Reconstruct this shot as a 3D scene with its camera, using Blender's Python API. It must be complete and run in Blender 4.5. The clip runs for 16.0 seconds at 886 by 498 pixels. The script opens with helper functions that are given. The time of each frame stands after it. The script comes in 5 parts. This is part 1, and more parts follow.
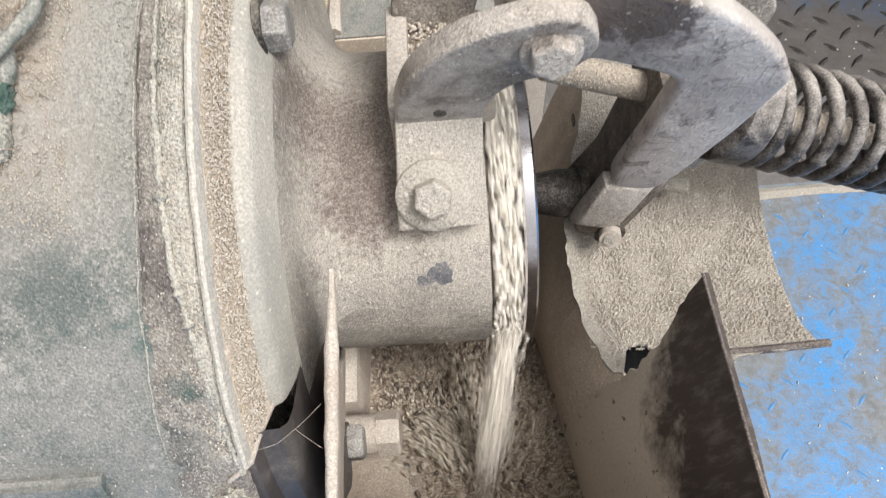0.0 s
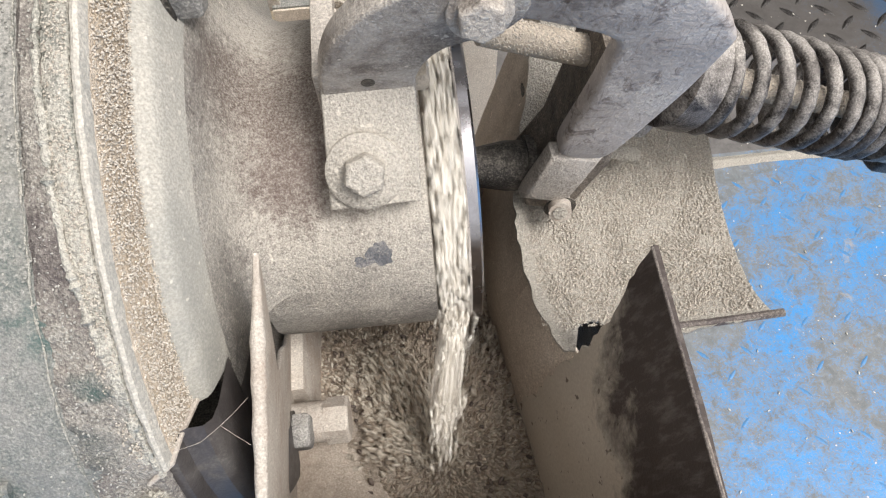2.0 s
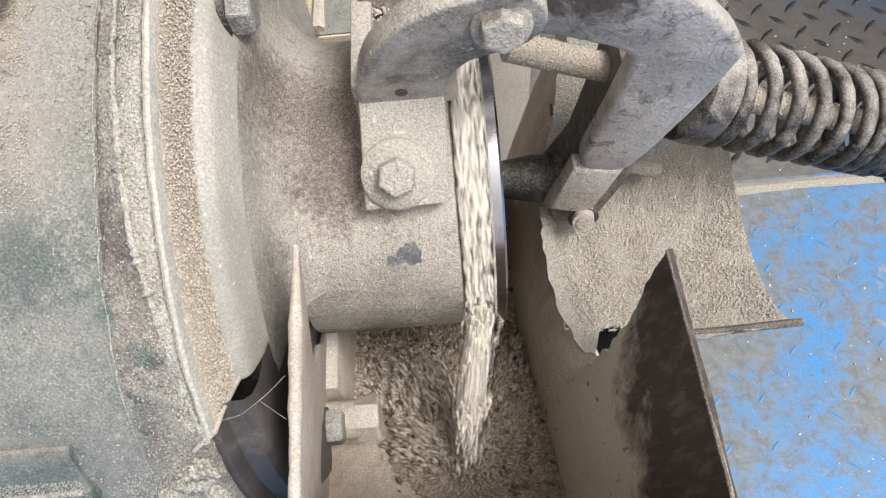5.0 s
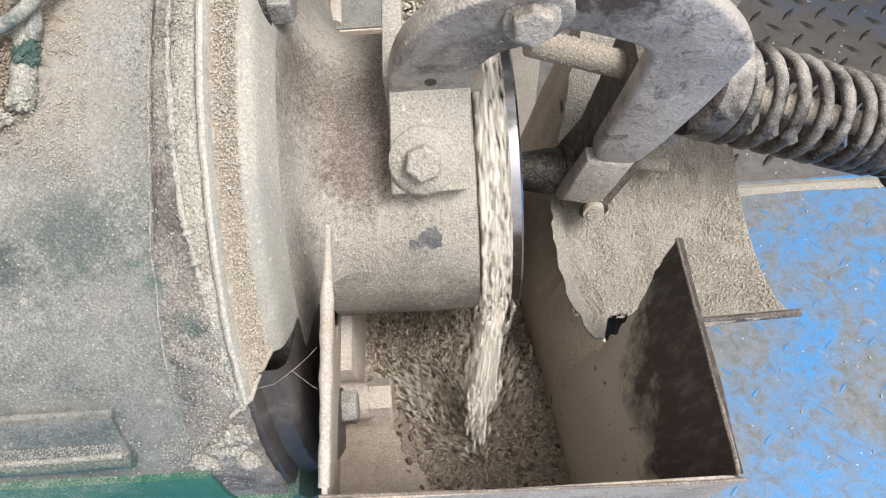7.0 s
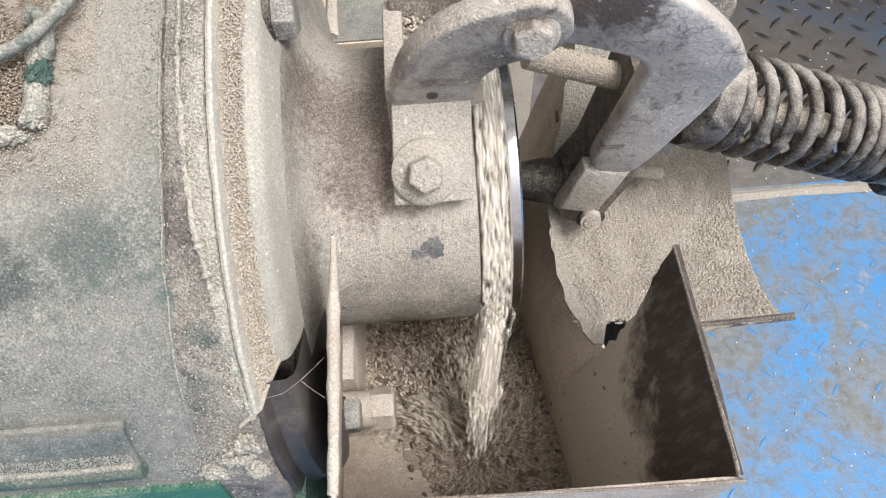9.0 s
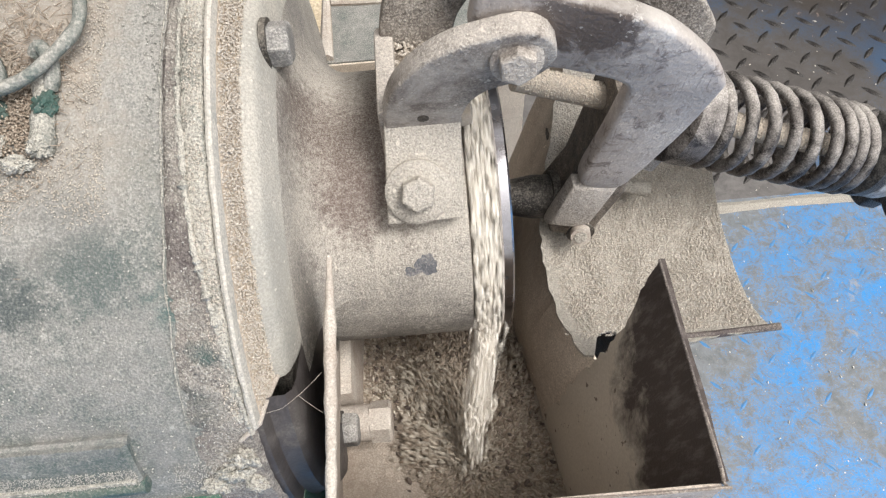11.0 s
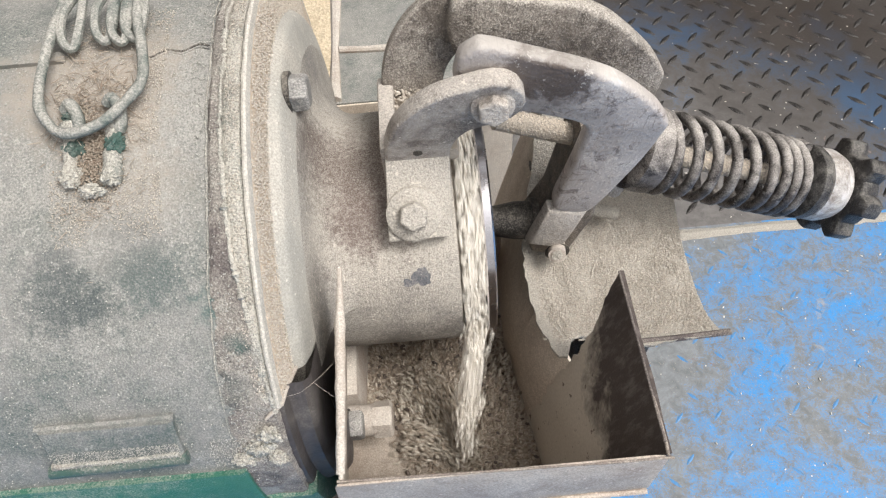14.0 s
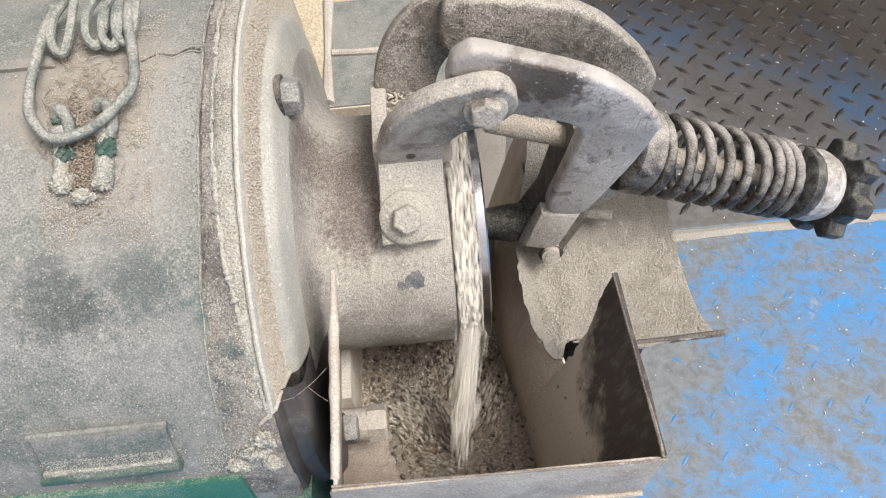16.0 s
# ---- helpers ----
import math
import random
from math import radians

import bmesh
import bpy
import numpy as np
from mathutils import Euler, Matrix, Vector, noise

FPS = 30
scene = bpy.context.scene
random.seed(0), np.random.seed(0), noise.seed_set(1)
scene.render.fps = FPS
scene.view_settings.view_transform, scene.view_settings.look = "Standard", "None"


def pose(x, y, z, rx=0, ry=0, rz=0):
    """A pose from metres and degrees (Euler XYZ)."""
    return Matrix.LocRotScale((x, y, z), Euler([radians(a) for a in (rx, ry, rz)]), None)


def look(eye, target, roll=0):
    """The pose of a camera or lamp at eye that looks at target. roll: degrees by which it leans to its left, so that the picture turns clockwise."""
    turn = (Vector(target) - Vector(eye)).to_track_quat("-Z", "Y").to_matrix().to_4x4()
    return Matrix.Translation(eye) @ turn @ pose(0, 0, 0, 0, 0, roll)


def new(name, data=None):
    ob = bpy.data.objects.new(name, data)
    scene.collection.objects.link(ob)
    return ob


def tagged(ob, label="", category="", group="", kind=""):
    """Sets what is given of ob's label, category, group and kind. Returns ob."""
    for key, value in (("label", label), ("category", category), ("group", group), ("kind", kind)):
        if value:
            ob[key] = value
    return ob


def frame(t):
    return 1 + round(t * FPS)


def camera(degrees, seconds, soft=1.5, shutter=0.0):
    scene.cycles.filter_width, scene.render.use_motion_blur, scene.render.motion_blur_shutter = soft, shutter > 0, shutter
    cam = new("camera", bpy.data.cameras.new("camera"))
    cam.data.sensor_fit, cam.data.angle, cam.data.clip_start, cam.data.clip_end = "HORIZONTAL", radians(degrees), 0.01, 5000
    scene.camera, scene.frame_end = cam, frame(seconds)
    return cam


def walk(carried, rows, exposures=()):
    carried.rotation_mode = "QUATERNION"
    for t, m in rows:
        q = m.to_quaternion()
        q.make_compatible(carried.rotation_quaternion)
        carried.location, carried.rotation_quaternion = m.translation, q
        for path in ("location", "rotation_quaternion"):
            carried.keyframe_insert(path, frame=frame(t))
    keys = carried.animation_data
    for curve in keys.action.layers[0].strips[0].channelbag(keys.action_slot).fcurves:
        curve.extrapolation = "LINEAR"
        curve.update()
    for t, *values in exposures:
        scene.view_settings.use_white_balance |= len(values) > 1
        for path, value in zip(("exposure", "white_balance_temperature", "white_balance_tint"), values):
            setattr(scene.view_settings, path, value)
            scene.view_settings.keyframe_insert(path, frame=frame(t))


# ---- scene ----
cam = camera(63.4, 16.0, 1.2, 0.4)
PATH = [
    (0, (0.0081, -0.2645, 0.7954), (-0.0018, 0.2023, -0.0889), -5.25),
    (0.5, (0.0043, -0.2558, 0.7793), (-0.0068, 0.1840, -0.1187), -4.68),
    (1, (0.0069, -0.2426, 0.7972), (0.0213, 0.1979, -0.1004), -1.65),
    (1.5, (0.0173, -0.2511, 0.7850), (0.0356, 0.1854, -0.1145), -2.76),
    (2, (0.0253, -0.2552, 0.7763), (0.0534, 0.1791, -0.1240), -2.48),
    (2.5, (0.0215, -0.2554, 0.7798), (0.0292, 0.1864, -0.1173), -4.56),
    (3, (0.0262, -0.2615, 0.7799), (0.0128, 0.1820, -0.1162), -6.30),
    (3.5, (0.0312, -0.2682, 0.7868), (0.0071, 0.1895, -0.1020), -7.06),
    (3.7, (0.0329, -0.2669, 0.7883), (0.0059, 0.1869, -0.1025), -7.69),
    (5.8, (0.0237, -0.2937, 0.7995), (0.0092, 0.2005, -0.0697), -6.12),
    (6, (0.0198, -0.2916, 0.8035), (0.0064, 0.1924, -0.0715), -5.32),
    (6.5, (0.0176, -0.2982, 0.8018), (0.0036, 0.1821, -0.0752), -5.33),
    (7, (0.0120, -0.3022, 0.8046), (0.0040, 0.1806, -0.0712), -4.41),
    (7.5, (0.0105, -0.3035, 0.8061), (0.0115, 0.1812, -0.0686), -3.52),
    (8, (0.0084, -0.3037, 0.8091), (0.0096, 0.1891, -0.0611), -3.98),
    (8.5, (0.0058, -0.3058, 0.8129), (0.0078, 0.1872, -0.0572), -3.67),
    (9, (0.0056, -0.3047, 0.8121), (0.0106, 0.1868, -0.0587), -3.75),
    (9.2, (0.0070, -0.3062, 0.8094), (0.0129, 0.1896, -0.0590), -3.96),
    (11.3, (0.0107, -0.3106, 0.8338), (0.0195, 0.2008, -0.0255), -4.38),
    (11.5, (0.0181, -0.3189, 0.8525), (0.0235, 0.2052, 0.0009), -5.52),
    (12, (0.0245, -0.3414, 0.8725), (0.0387, 0.1866, 0.0234), -5.01),
    (12.5, (0.0251, -0.3492, 0.8777), (0.0388, 0.1820, 0.0305), -5.38),
    (13, (0.0264, -0.3591, 0.8821), (0.0456, 0.1789, 0.0394), -4.98),
    (13.5, (0.0202, -0.3672, 0.8835), (0.0327, 0.1726, 0.0418), -4.49),
    (14, (0.0161, -0.3614, 0.8860), (0.0225, 0.1835, 0.0475), -4.57),
    (14.5, (0.0210, -0.3582, 0.8836), (0.0346, 0.1824, 0.0424), -4.59),
    (15, (0.0169, -0.3625, 0.8851), (0.0298, 0.1781, 0.0440), -4.81),
    (15.5, (0.0148, -0.3646, 0.8903), (0.0311, 0.1814, 0.0527), -4.26),
    (16, (0.0167, -0.3603, 0.8858), (0.0311, 0.1861, 0.0483), -4.23),
]
walk(cam, [(t, look(eye, target, roll)) for t, eye, target, roll in PATH])

# ---- light ----
SUN_AZ, SUN_EL = radians(-32), radians(60)
world = bpy.data.worlds.new("sky")
scene.world = world
world.use_nodes = True
wn = world.node_tree.nodes
sky = wn.new("ShaderNodeTexSky")
sky.sky_type, sky.sun_disc = "NISHITA", False
sky.sun_elevation, sky.sun_rotation = SUN_EL, radians(90) - SUN_AZ
sky.dust_density = 4.0
haze = wn.new("ShaderNodeHueSaturation")
haze.inputs["Saturation"].default_value = 0.1
world.node_tree.links.new(sky.outputs[0], haze.inputs["Color"])
world.node_tree.links.new(haze.outputs[0], wn["Background"].inputs[0])
wn["Background"].inputs[1].default_value = 0.132
sun = new("sun", bpy.data.lights.new("sun", "SUN"))
sun.data.energy, sun.data.angle, sun.data.color = 2.45, radians(24), (1.0, 0.96, 0.915)
sun.matrix_world = look((math.cos(SUN_AZ) * math.cos(SUN_EL) * 5, math.sin(SUN_AZ) * math.cos(SUN_EL) * 5, math.sin(SUN_EL) * 5 + 0.4), (0, 0, 0.4))
scene.view_settings.exposure = 0.32


# ---- materials ----
def shader(name):
    m = bpy.data.materials.new(name)
    m.use_nodes = True
    nt = m.node_tree
    return m, nt, nt.nodes["Principled BSDF"], nt.nodes.new("ShaderNodeTexCoord")


def noise_tex(nt, coord, scale, detail=3.0, rough=0.6, distort=0.0):
    n = nt.nodes.new("ShaderNodeTexNoise")
    n.inputs["Scale"].default_value, n.inputs["Detail"].default_value = scale, detail
    n.inputs["Roughness"].default_value, n.inputs["Distortion"].default_value = rough, distort
    nt.links.new(coord, n.inputs["Vector"])
    return n.outputs["Fac"]


def ramp(nt, fac, lo, hi, a=0.0, b=1.0):
    n = nt.nodes.new("ShaderNodeMapRange")
    n.inputs["From Min"].default_value, n.inputs["From Max"].default_value = lo, hi
    n.inputs["To Min"].default_value, n.inputs["To Max"].default_value = a, b
    nt.links.new(fac, n.inputs["Value"])
    return n.outputs["Result"]


def math_node(nt, op, a, b):
    n = nt.nodes.new("ShaderNodeMath")
    n.operation = op
    for i, v in enumerate((a, b)):
        if isinstance(v, (int, float)):
            n.inputs[i].default_value = v
        else:
            nt.links.new(v, n.inputs[i])
    return n.outputs[0]


def mix(nt, fac, a, b):
    n = nt.nodes.new("ShaderNodeMix")
    n.data_type = "RGBA"
    if isinstance(fac, (int, float)):
        n.inputs["Factor"].default_value = fac
    else:
        nt.links.new(fac, n.inputs["Factor"])
    for key, v in (("A", a), ("B", b)):
        sock = [s for s in n.inputs if s.name == key and s.type == "RGBA"][0]
        if isinstance(v, tuple):
            sock.default_value = (*v, 1)
        else:
            nt.links.new(v, sock)
    return [s for s in n.outputs if s.type == "RGBA"][0]


def bump(nt, bsdf, height, strength, distance):
    n = nt.nodes.new("ShaderNodeBump")
    n.inputs["Strength"].default_value, n.inputs["Distance"].default_value = strength, distance
    nt.links.new(height, n.inputs["Height"])
    nt.links.new(n.outputs[0], bsdf.inputs["Normal"])


def dusty(name, base, worn, dust=(0.5, 0.45, 0.385), amount=0.5, up=0.6, rough=0.75, metal=0.0, grain=760, relief=0.0009, patch=14, coarse=150, stains_and_shade=(), speckle=0.28):
    """Metal or paint under flour dust: worn patches, a film that is thicker on upward faces, and loose grains."""
    m, nt, b, tc = shader(name)
    co = tc.outputs["Object"]
    big, mid, fine = noise_tex(nt, co, patch, 5.0, 0.62, 0.4), noise_tex(nt, co, coarse, 4.0, 0.65), noise_tex(nt, co, grain, 2.0, 0.7)
    geo = nt.nodes.new("ShaderNodeNewGeometry")
    xyz = nt.nodes.new("ShaderNodeSeparateXYZ")
    nt.links.new(geo.outputs["Normal"], xyz.inputs[0])
    upward = ramp(nt, xyz.outputs["Z"], -0.35, 0.95, -0.35 * up, 0.5 * up)
    level = math_node(nt, "ADD", upward, amount - 0.5)
    level = math_node(nt, "ADD", level, ramp(nt, big, 0.3, 0.7, 0.15, 0.85))
    level = math_node(nt, "ADD", level, ramp(nt, mid, 0.25, 0.75, -0.22, 0.22))
    level = math_node(nt, "ADD", level, ramp(nt, fine, 0.3, 0.7, -speckle, speckle))
    fac = ramp(nt, level, 0.1, 0.9)
    under = mix(nt, ramp(nt, noise_tex(nt, co, patch * 2.3, 6.0, 0.7, 0.6), 0.42, 0.62), base, worn)
    tint = mix(nt, ramp(nt, fine, 0.3, 0.75), tuple(c * 0.7 for c in dust), tuple(min(1, c * 1.28) for c in dust))
    colour = mix(nt, fac, under, tint)
    speck = ramp(nt, noise_tex(nt, co, 210, 1.0, 0.4), 0.73, 0.76)
    colour = mix(nt, math_node(nt, "MULTIPLY", speck, min(0.7, amount * 1.1)), colour, tuple(min(1, c * 1.45) for c in dust))
    for centre, reach, tone, force in stains_and_shade:
        far = nt.nodes.new("ShaderNodeVectorMath")
        far.operation = "DISTANCE"
        far.inputs[1].default_value = centre
        nt.links.new(co, far.inputs[0])
        ragged = math_node(nt, "ADD", far.outputs["Value"], ramp(nt, mid, 0.25, 0.75, -0.3 * reach, 0.3 * reach))
        ragged = math_node(nt, "ADD", ragged, ramp(nt, big, 0.3, 0.7, -0.45 * reach, 0.45 * reach))
        spot = math_node(nt, "MULTIPLY", ramp(nt, ragged, reach, reach * 0.35), ramp(nt, fine, 0.3, 0.65, force, force * 0.45))
        colour = mix(nt, spot, colour, tone)
    nt.links.new(colour, b.inputs["Base Color"])
    nt.links.new(ramp(nt, fac, 0.0, 0.7, rough * 0.75, 0.95), b.inputs["Roughness"])
    if metal:
        nt.links.new(ramp(nt, fac, 0.0, 0.6, metal, 0.0), b.inputs["Metallic"])
    b.inputs["Specular IOR Level"].default_value = 0.3
    h = math_node(nt, "ADD", math_node(nt, "MULTIPLY", fine, 1.0), math_node(nt, "MULTIPLY", mid, 1.6))
    bump(nt, b, h, 0.9, relief)
    return m


BODY_PAINT = dusty("dusty_green_paint", (0.085, 0.11, 0.102), (0.2, 0.2, 0.19), (0.342, 0.328, 0.3), 0.46, 0.35, patch=10, grain=820, speckle=0.24, relief=0.0008, stains_and_shade=(
    ((-0.172, -0.035, 0.595), 0.066, (0.45, 0.38, 0.31), 0.9), ((-0.16, -0.1, 0.58), 0.05, (0.45, 0.385, 0.32), 0.6), ((-0.205, -0.15, 0.535), 0.026, (0.07, 0.085, 0.085), 0.9),
    ((-0.188, -0.151, 0.532), 0.022, (0.07, 0.085, 0.085), 0.9), ((-0.146, -0.139, 0.543), 0.026, (0.07, 0.1, 0.095), 0.8), ((-0.158, -0.115, 0.56), 0.03, (0.13, 0.14, 0.14), 0.6),
    ((-0.2, -0.13, 0.55), 0.016, (0.09, 0.1, 0.1), 0.7), ((-0.108, -0.155, 0.53), 0.02, (0.04, 0.11, 0.1), 0.7)))
PALE = dusty("pale_flange_lip", (0.33, 0.32, 0.29), (0.42, 0.4, 0.36), (0.55, 0.51, 0.45), 0.72, 0.3, patch=20, speckle=0.2, relief=0.0006)
GREEN = dusty("green_enamel", (0.03, 0.14, 0.095), (0.05, 0.16, 0.11), (0.36, 0.38, 0.33), 0.12, 0.3, patch=12)
LIP = dusty("green_grey_lip", (0.05, 0.1, 0.085), (0.12, 0.14, 0.12), (0.34, 0.33, 0.3), 0.08, 0.3, patch=30)
WELD = dusty("weld_seam", (0.14, 0.16, 0.145), (0.26, 0.225, 0.195), (0.52, 0.49, 0.43), 0.6, 0.4, relief=0.002, coarse=90)
CAST = dusty("floury_cast_iron", (0.15, 0.145, 0.14), (0.24, 0.225, 0.21), (0.5, 0.46, 0.405), 0.62, 0.75, patch=10, speckle=0.16, coarse=240, relief=0.0012)
# Spots paint the bracket's shadow along with rust; two more darken the low front.
NECK = dusty("floury_cast_neck", (0.15, 0.145, 0.14), (0.24, 0.225, 0.21), (0.5, 0.46, 0.405), 0.62, 0.8, patch=10, relief=0.0012, coarse=280, grain=900, speckle=0.2, stains_and_shade=(((-0.034, -0.022, 0.47), 0.078, (0.13, 0.095, 0.08), 1.0), ((-0.027, -0.05, 0.458), 0.04, (0.15, 0.11, 0.098), 0.9), ((0.02, -0.1, 0.36), 0.034, (0.13, 0.118, 0.11), 0.9), ((-0.02, -0.1, 0.355), 0.03, (0.16, 0.145, 0.13), 0.7)))
SEAM = dusty("rough_seam_paint", (0.1, 0.085, 0.08), (0.2, 0.17, 0.155), (0.4, 0.37, 0.325), 0.42, 0.3, relief=0.0016, coarse=120, patch=26, stains_and_shade=(((-0.104, -0.168, 0.507), 0.012, (0.03, 0.1, 0.09), 0.9), ((-0.11, -0.13, 0.545), 0.02, (0.1, 0.08, 0.08), 0.7), ((-0.112, -0.185, 0.485), 0.02, (0.07, 0.1, 0.095), 0.6)))
RING_PAINT = dusty("smooth_ring_paint", (0.26, 0.26, 0.24), (0.33, 0.32, 0.29), (0.47, 0.44, 0.39), 0.6, 0.3, patch=9, speckle=0.1, relief=0.0003, coarse=60)
FLOUR = dusty("caked_bran", (0.5, 0.42, 0.33), (0.4, 0.36, 0.31), (0.6, 0.52, 0.43), 0.5, 0.5, relief=0.0016, coarse=110)
FACE_BRAN = dusty("bran_on_flange", (0.56, 0.45, 0.33), (0.46, 0.38, 0.3), (0.64, 0.55, 0.45), 0.5, 0.3, relief=0.002, coarse=120, patch=22)
STEEL = dusty("worn_grey_steel", (0.16, 0.135, 0.118), (0.42, 0.38, 0.345), (0.54, 0.49, 0.435), 0.54, 0.4, rough=0.75, patch=16, speckle=0.16, relief=0.0009, coarse=200)
MEALY = dusty("mealy_brown_steel", (0.11, 0.093, 0.08), (0.23, 0.2, 0.172), (0.5, 0.455, 0.4), 0.34, 1.1, patch=18, relief=0.0014, coarse=170, speckle=0.3)
BOLT = dusty("grey_bolt_steel", (0.13, 0.127, 0.125), (0.2, 0.195, 0.19), (0.44, 0.42, 0.39), 0.3, 0.5, rough=0.6, patch=40)
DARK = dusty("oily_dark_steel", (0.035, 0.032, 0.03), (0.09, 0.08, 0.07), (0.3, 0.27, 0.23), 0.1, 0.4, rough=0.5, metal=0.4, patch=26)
OILY = dusty("oily_brown_steel", (0.06, 0.05, 0.044), (0.13, 0.11, 0.095), (0.36, 0.31, 0.26), 0.3, 0.5, rough=0.55, metal=0.2, patch=30)
RUST = dusty("rusty_sheet", (0.07, 0.055, 0.052), (0.12, 0.1, 0.095), (0.3, 0.265, 0.23), 0.16, 0.5, rough=0.65, patch=13)
SHEET = dusty("floury_sheet", (0.26, 0.19, 0.15), (0.42, 0.35, 0.29), (0.56, 0.485, 0.415), 0.62, 0.1, patch=16, coarse=60, speckle=0.12, relief=0.0004)
RIM = dusty("worn_fold", (0.16, 0.13, 0.11), (0.25, 0.2, 0.17), (0.4, 0.35, 0.3), 0.3, 0.2, patch=40)
TAN = dusty("tan_floury_sheet", (0.36, 0.28, 0.215), (0.44, 0.36, 0.28), (0.64, 0.56, 0.47), 0.75, 0.3, patch=7, speckle=0.12, relief=0.0004)
TRAY = dusty("flour_crusted_sheet", (0.3, 0.275, 0.24), (0.36, 0.33, 0.28), (0.5, 0.46, 0.4), 0.6, 0.6, relief=0.0022, coarse=300, grain=800)
EDGE = dusty("rim_flour", (0.4, 0.34, 0.29), (0.32, 0.235, 0.18), (0.56, 0.51, 0.45), 0.6, 0.3, patch=20, speckle=0.12, relief=0.0006)
SPRING = dusty("greasy_spring_steel", (0.03, 0.025, 0.023), (0.14, 0.122, 0.112), (0.5, 0.46, 0.42), 0.17, 0.75, rough=0.4, metal=0.25, patch=40, grain=900, coarse=70, speckle=0.14, relief=0.0006)
COLLAR = dusty("rubbed_white_collar", (0.17, 0.14, 0.12), (0.66, 0.64, 0.63), (0.5, 0.46, 0.42), 0.28, 0.3, rough=0.5, patch=26, speckle=0.15)
KNOB = dusty("black_knob_plastic", (0.03, 0.027, 0.026), (0.06, 0.055, 0.052), (0.3, 0.28, 0.25), 0.08, 0.45, rough=0.45, patch=50, speckle=0.12)
WIRE = dusty("dusty_wire", (0.09, 0.12, 0.108), (0.19, 0.2, 0.18), (0.42, 0.4, 0.36), 0.42, 0.5, patch=40, speckle=0.2)


def make_chrome():
    m, nt, b, tc = shader("polished_steel")
    b.inputs["Metallic"].default_value = 1.0
    n = noise_tex(nt, tc.outputs["Object"], 60, 4.0)
    nt.links.new(mix(nt, ramp(nt, n, 0.35, 0.7), (0.62, 0.6, 0.62), (0.42, 0.4, 0.41)), b.inputs["Base Color"])
    nt.links.new(ramp(nt, n, 0.3, 0.7, 0.12, 0.34), b.inputs["Roughness"])
    return m


CHROME = make_chrome()


def make_rice(name, low, high):
    m, nt, b, tc = shader(name)
    geo = nt.nodes.new("ShaderNodeNewGeometry")
    nt.links.new(mix(nt, ramp(nt, geo.outputs["Random Per Island"], 0.0, 1.0), low, high), b.inputs["Base Color"])
    b.inputs["Roughness"].default_value = 0.6
    b.inputs["Specular IOR Level"].default_value = 0.3
    return m


RICE = make_rice("milled_rice", (0.76, 0.7, 0.61), (0.92, 0.88, 0.81))
# Brown paints the chute's shade onto the heaped rice; chaff uses it too.
SHADED_RICE_CHAFF = make_rice("shaded_rice_chaff", (0.26, 0.2, 0.15), (0.5, 0.43, 0.35))
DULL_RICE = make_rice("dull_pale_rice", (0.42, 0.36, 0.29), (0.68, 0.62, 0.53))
HUSK = make_rice("dark_husk", (0.1, 0.08, 0.07), (0.22, 0.17, 0.14))


def make_stained():
    """Rust above, flour below, parted by an uneven tide line."""
    m, nt, b, tc = shader("stained_sheet")
    co = tc.outputs["Object"]
    xyz = nt.nodes.new("ShaderNodeSeparateXYZ")
    nt.links.new(co, xyz.inputs[0])
    slant = math_node(nt, "ADD", xyz.outputs["Z"], math_node(nt, "MULTIPLY", xyz.outputs["Y"], -0.25))
    ragged = math_node(nt, "ADD", slant, ramp(nt, noise_tex(nt, co, 38, 6.0, 0.68, 0.3), 0.25, 0.75, -0.032, 0.032))
    rust = ramp(nt, ragged, 0.392, 0.428)
    streak = nt.nodes.new("ShaderNodeMapping")
    streak.inputs["Scale"].default_value = (110, 170, 45)
    nt.links.new(co, streak.inputs["Vector"])
    runs = noise_tex(nt, streak.outputs[0], 1.0, 5.0, 0.7)
    fine = noise_tex(nt, co, 500, 3.0, 0.7)
    dark = mix(nt, ramp(nt, runs, 0.48, 0.78), (0.058, 0.043, 0.038), (0.17, 0.145, 0.13))
    pale = mix(nt, ramp(nt, fine, 0.3, 0.75), (0.5, 0.44, 0.365), (0.62, 0.56, 0.47))
    pale = mix(nt, ramp(nt, noise_tex(nt, co, 120, 3.0), 0.66, 0.7), pale, (0.2, 0.16, 0.13))
    nt.links.new(mix(nt, rust, pale, dark), b.inputs["Base Color"])
    nt.links.new(ramp(nt, rust, 0, 1, 0.9, 0.62), b.inputs["Roughness"])
    bump(nt, b, math_node(nt, "ADD", fine, runs), 0.6, 0.0006)
    return m


STAINED = make_stained()


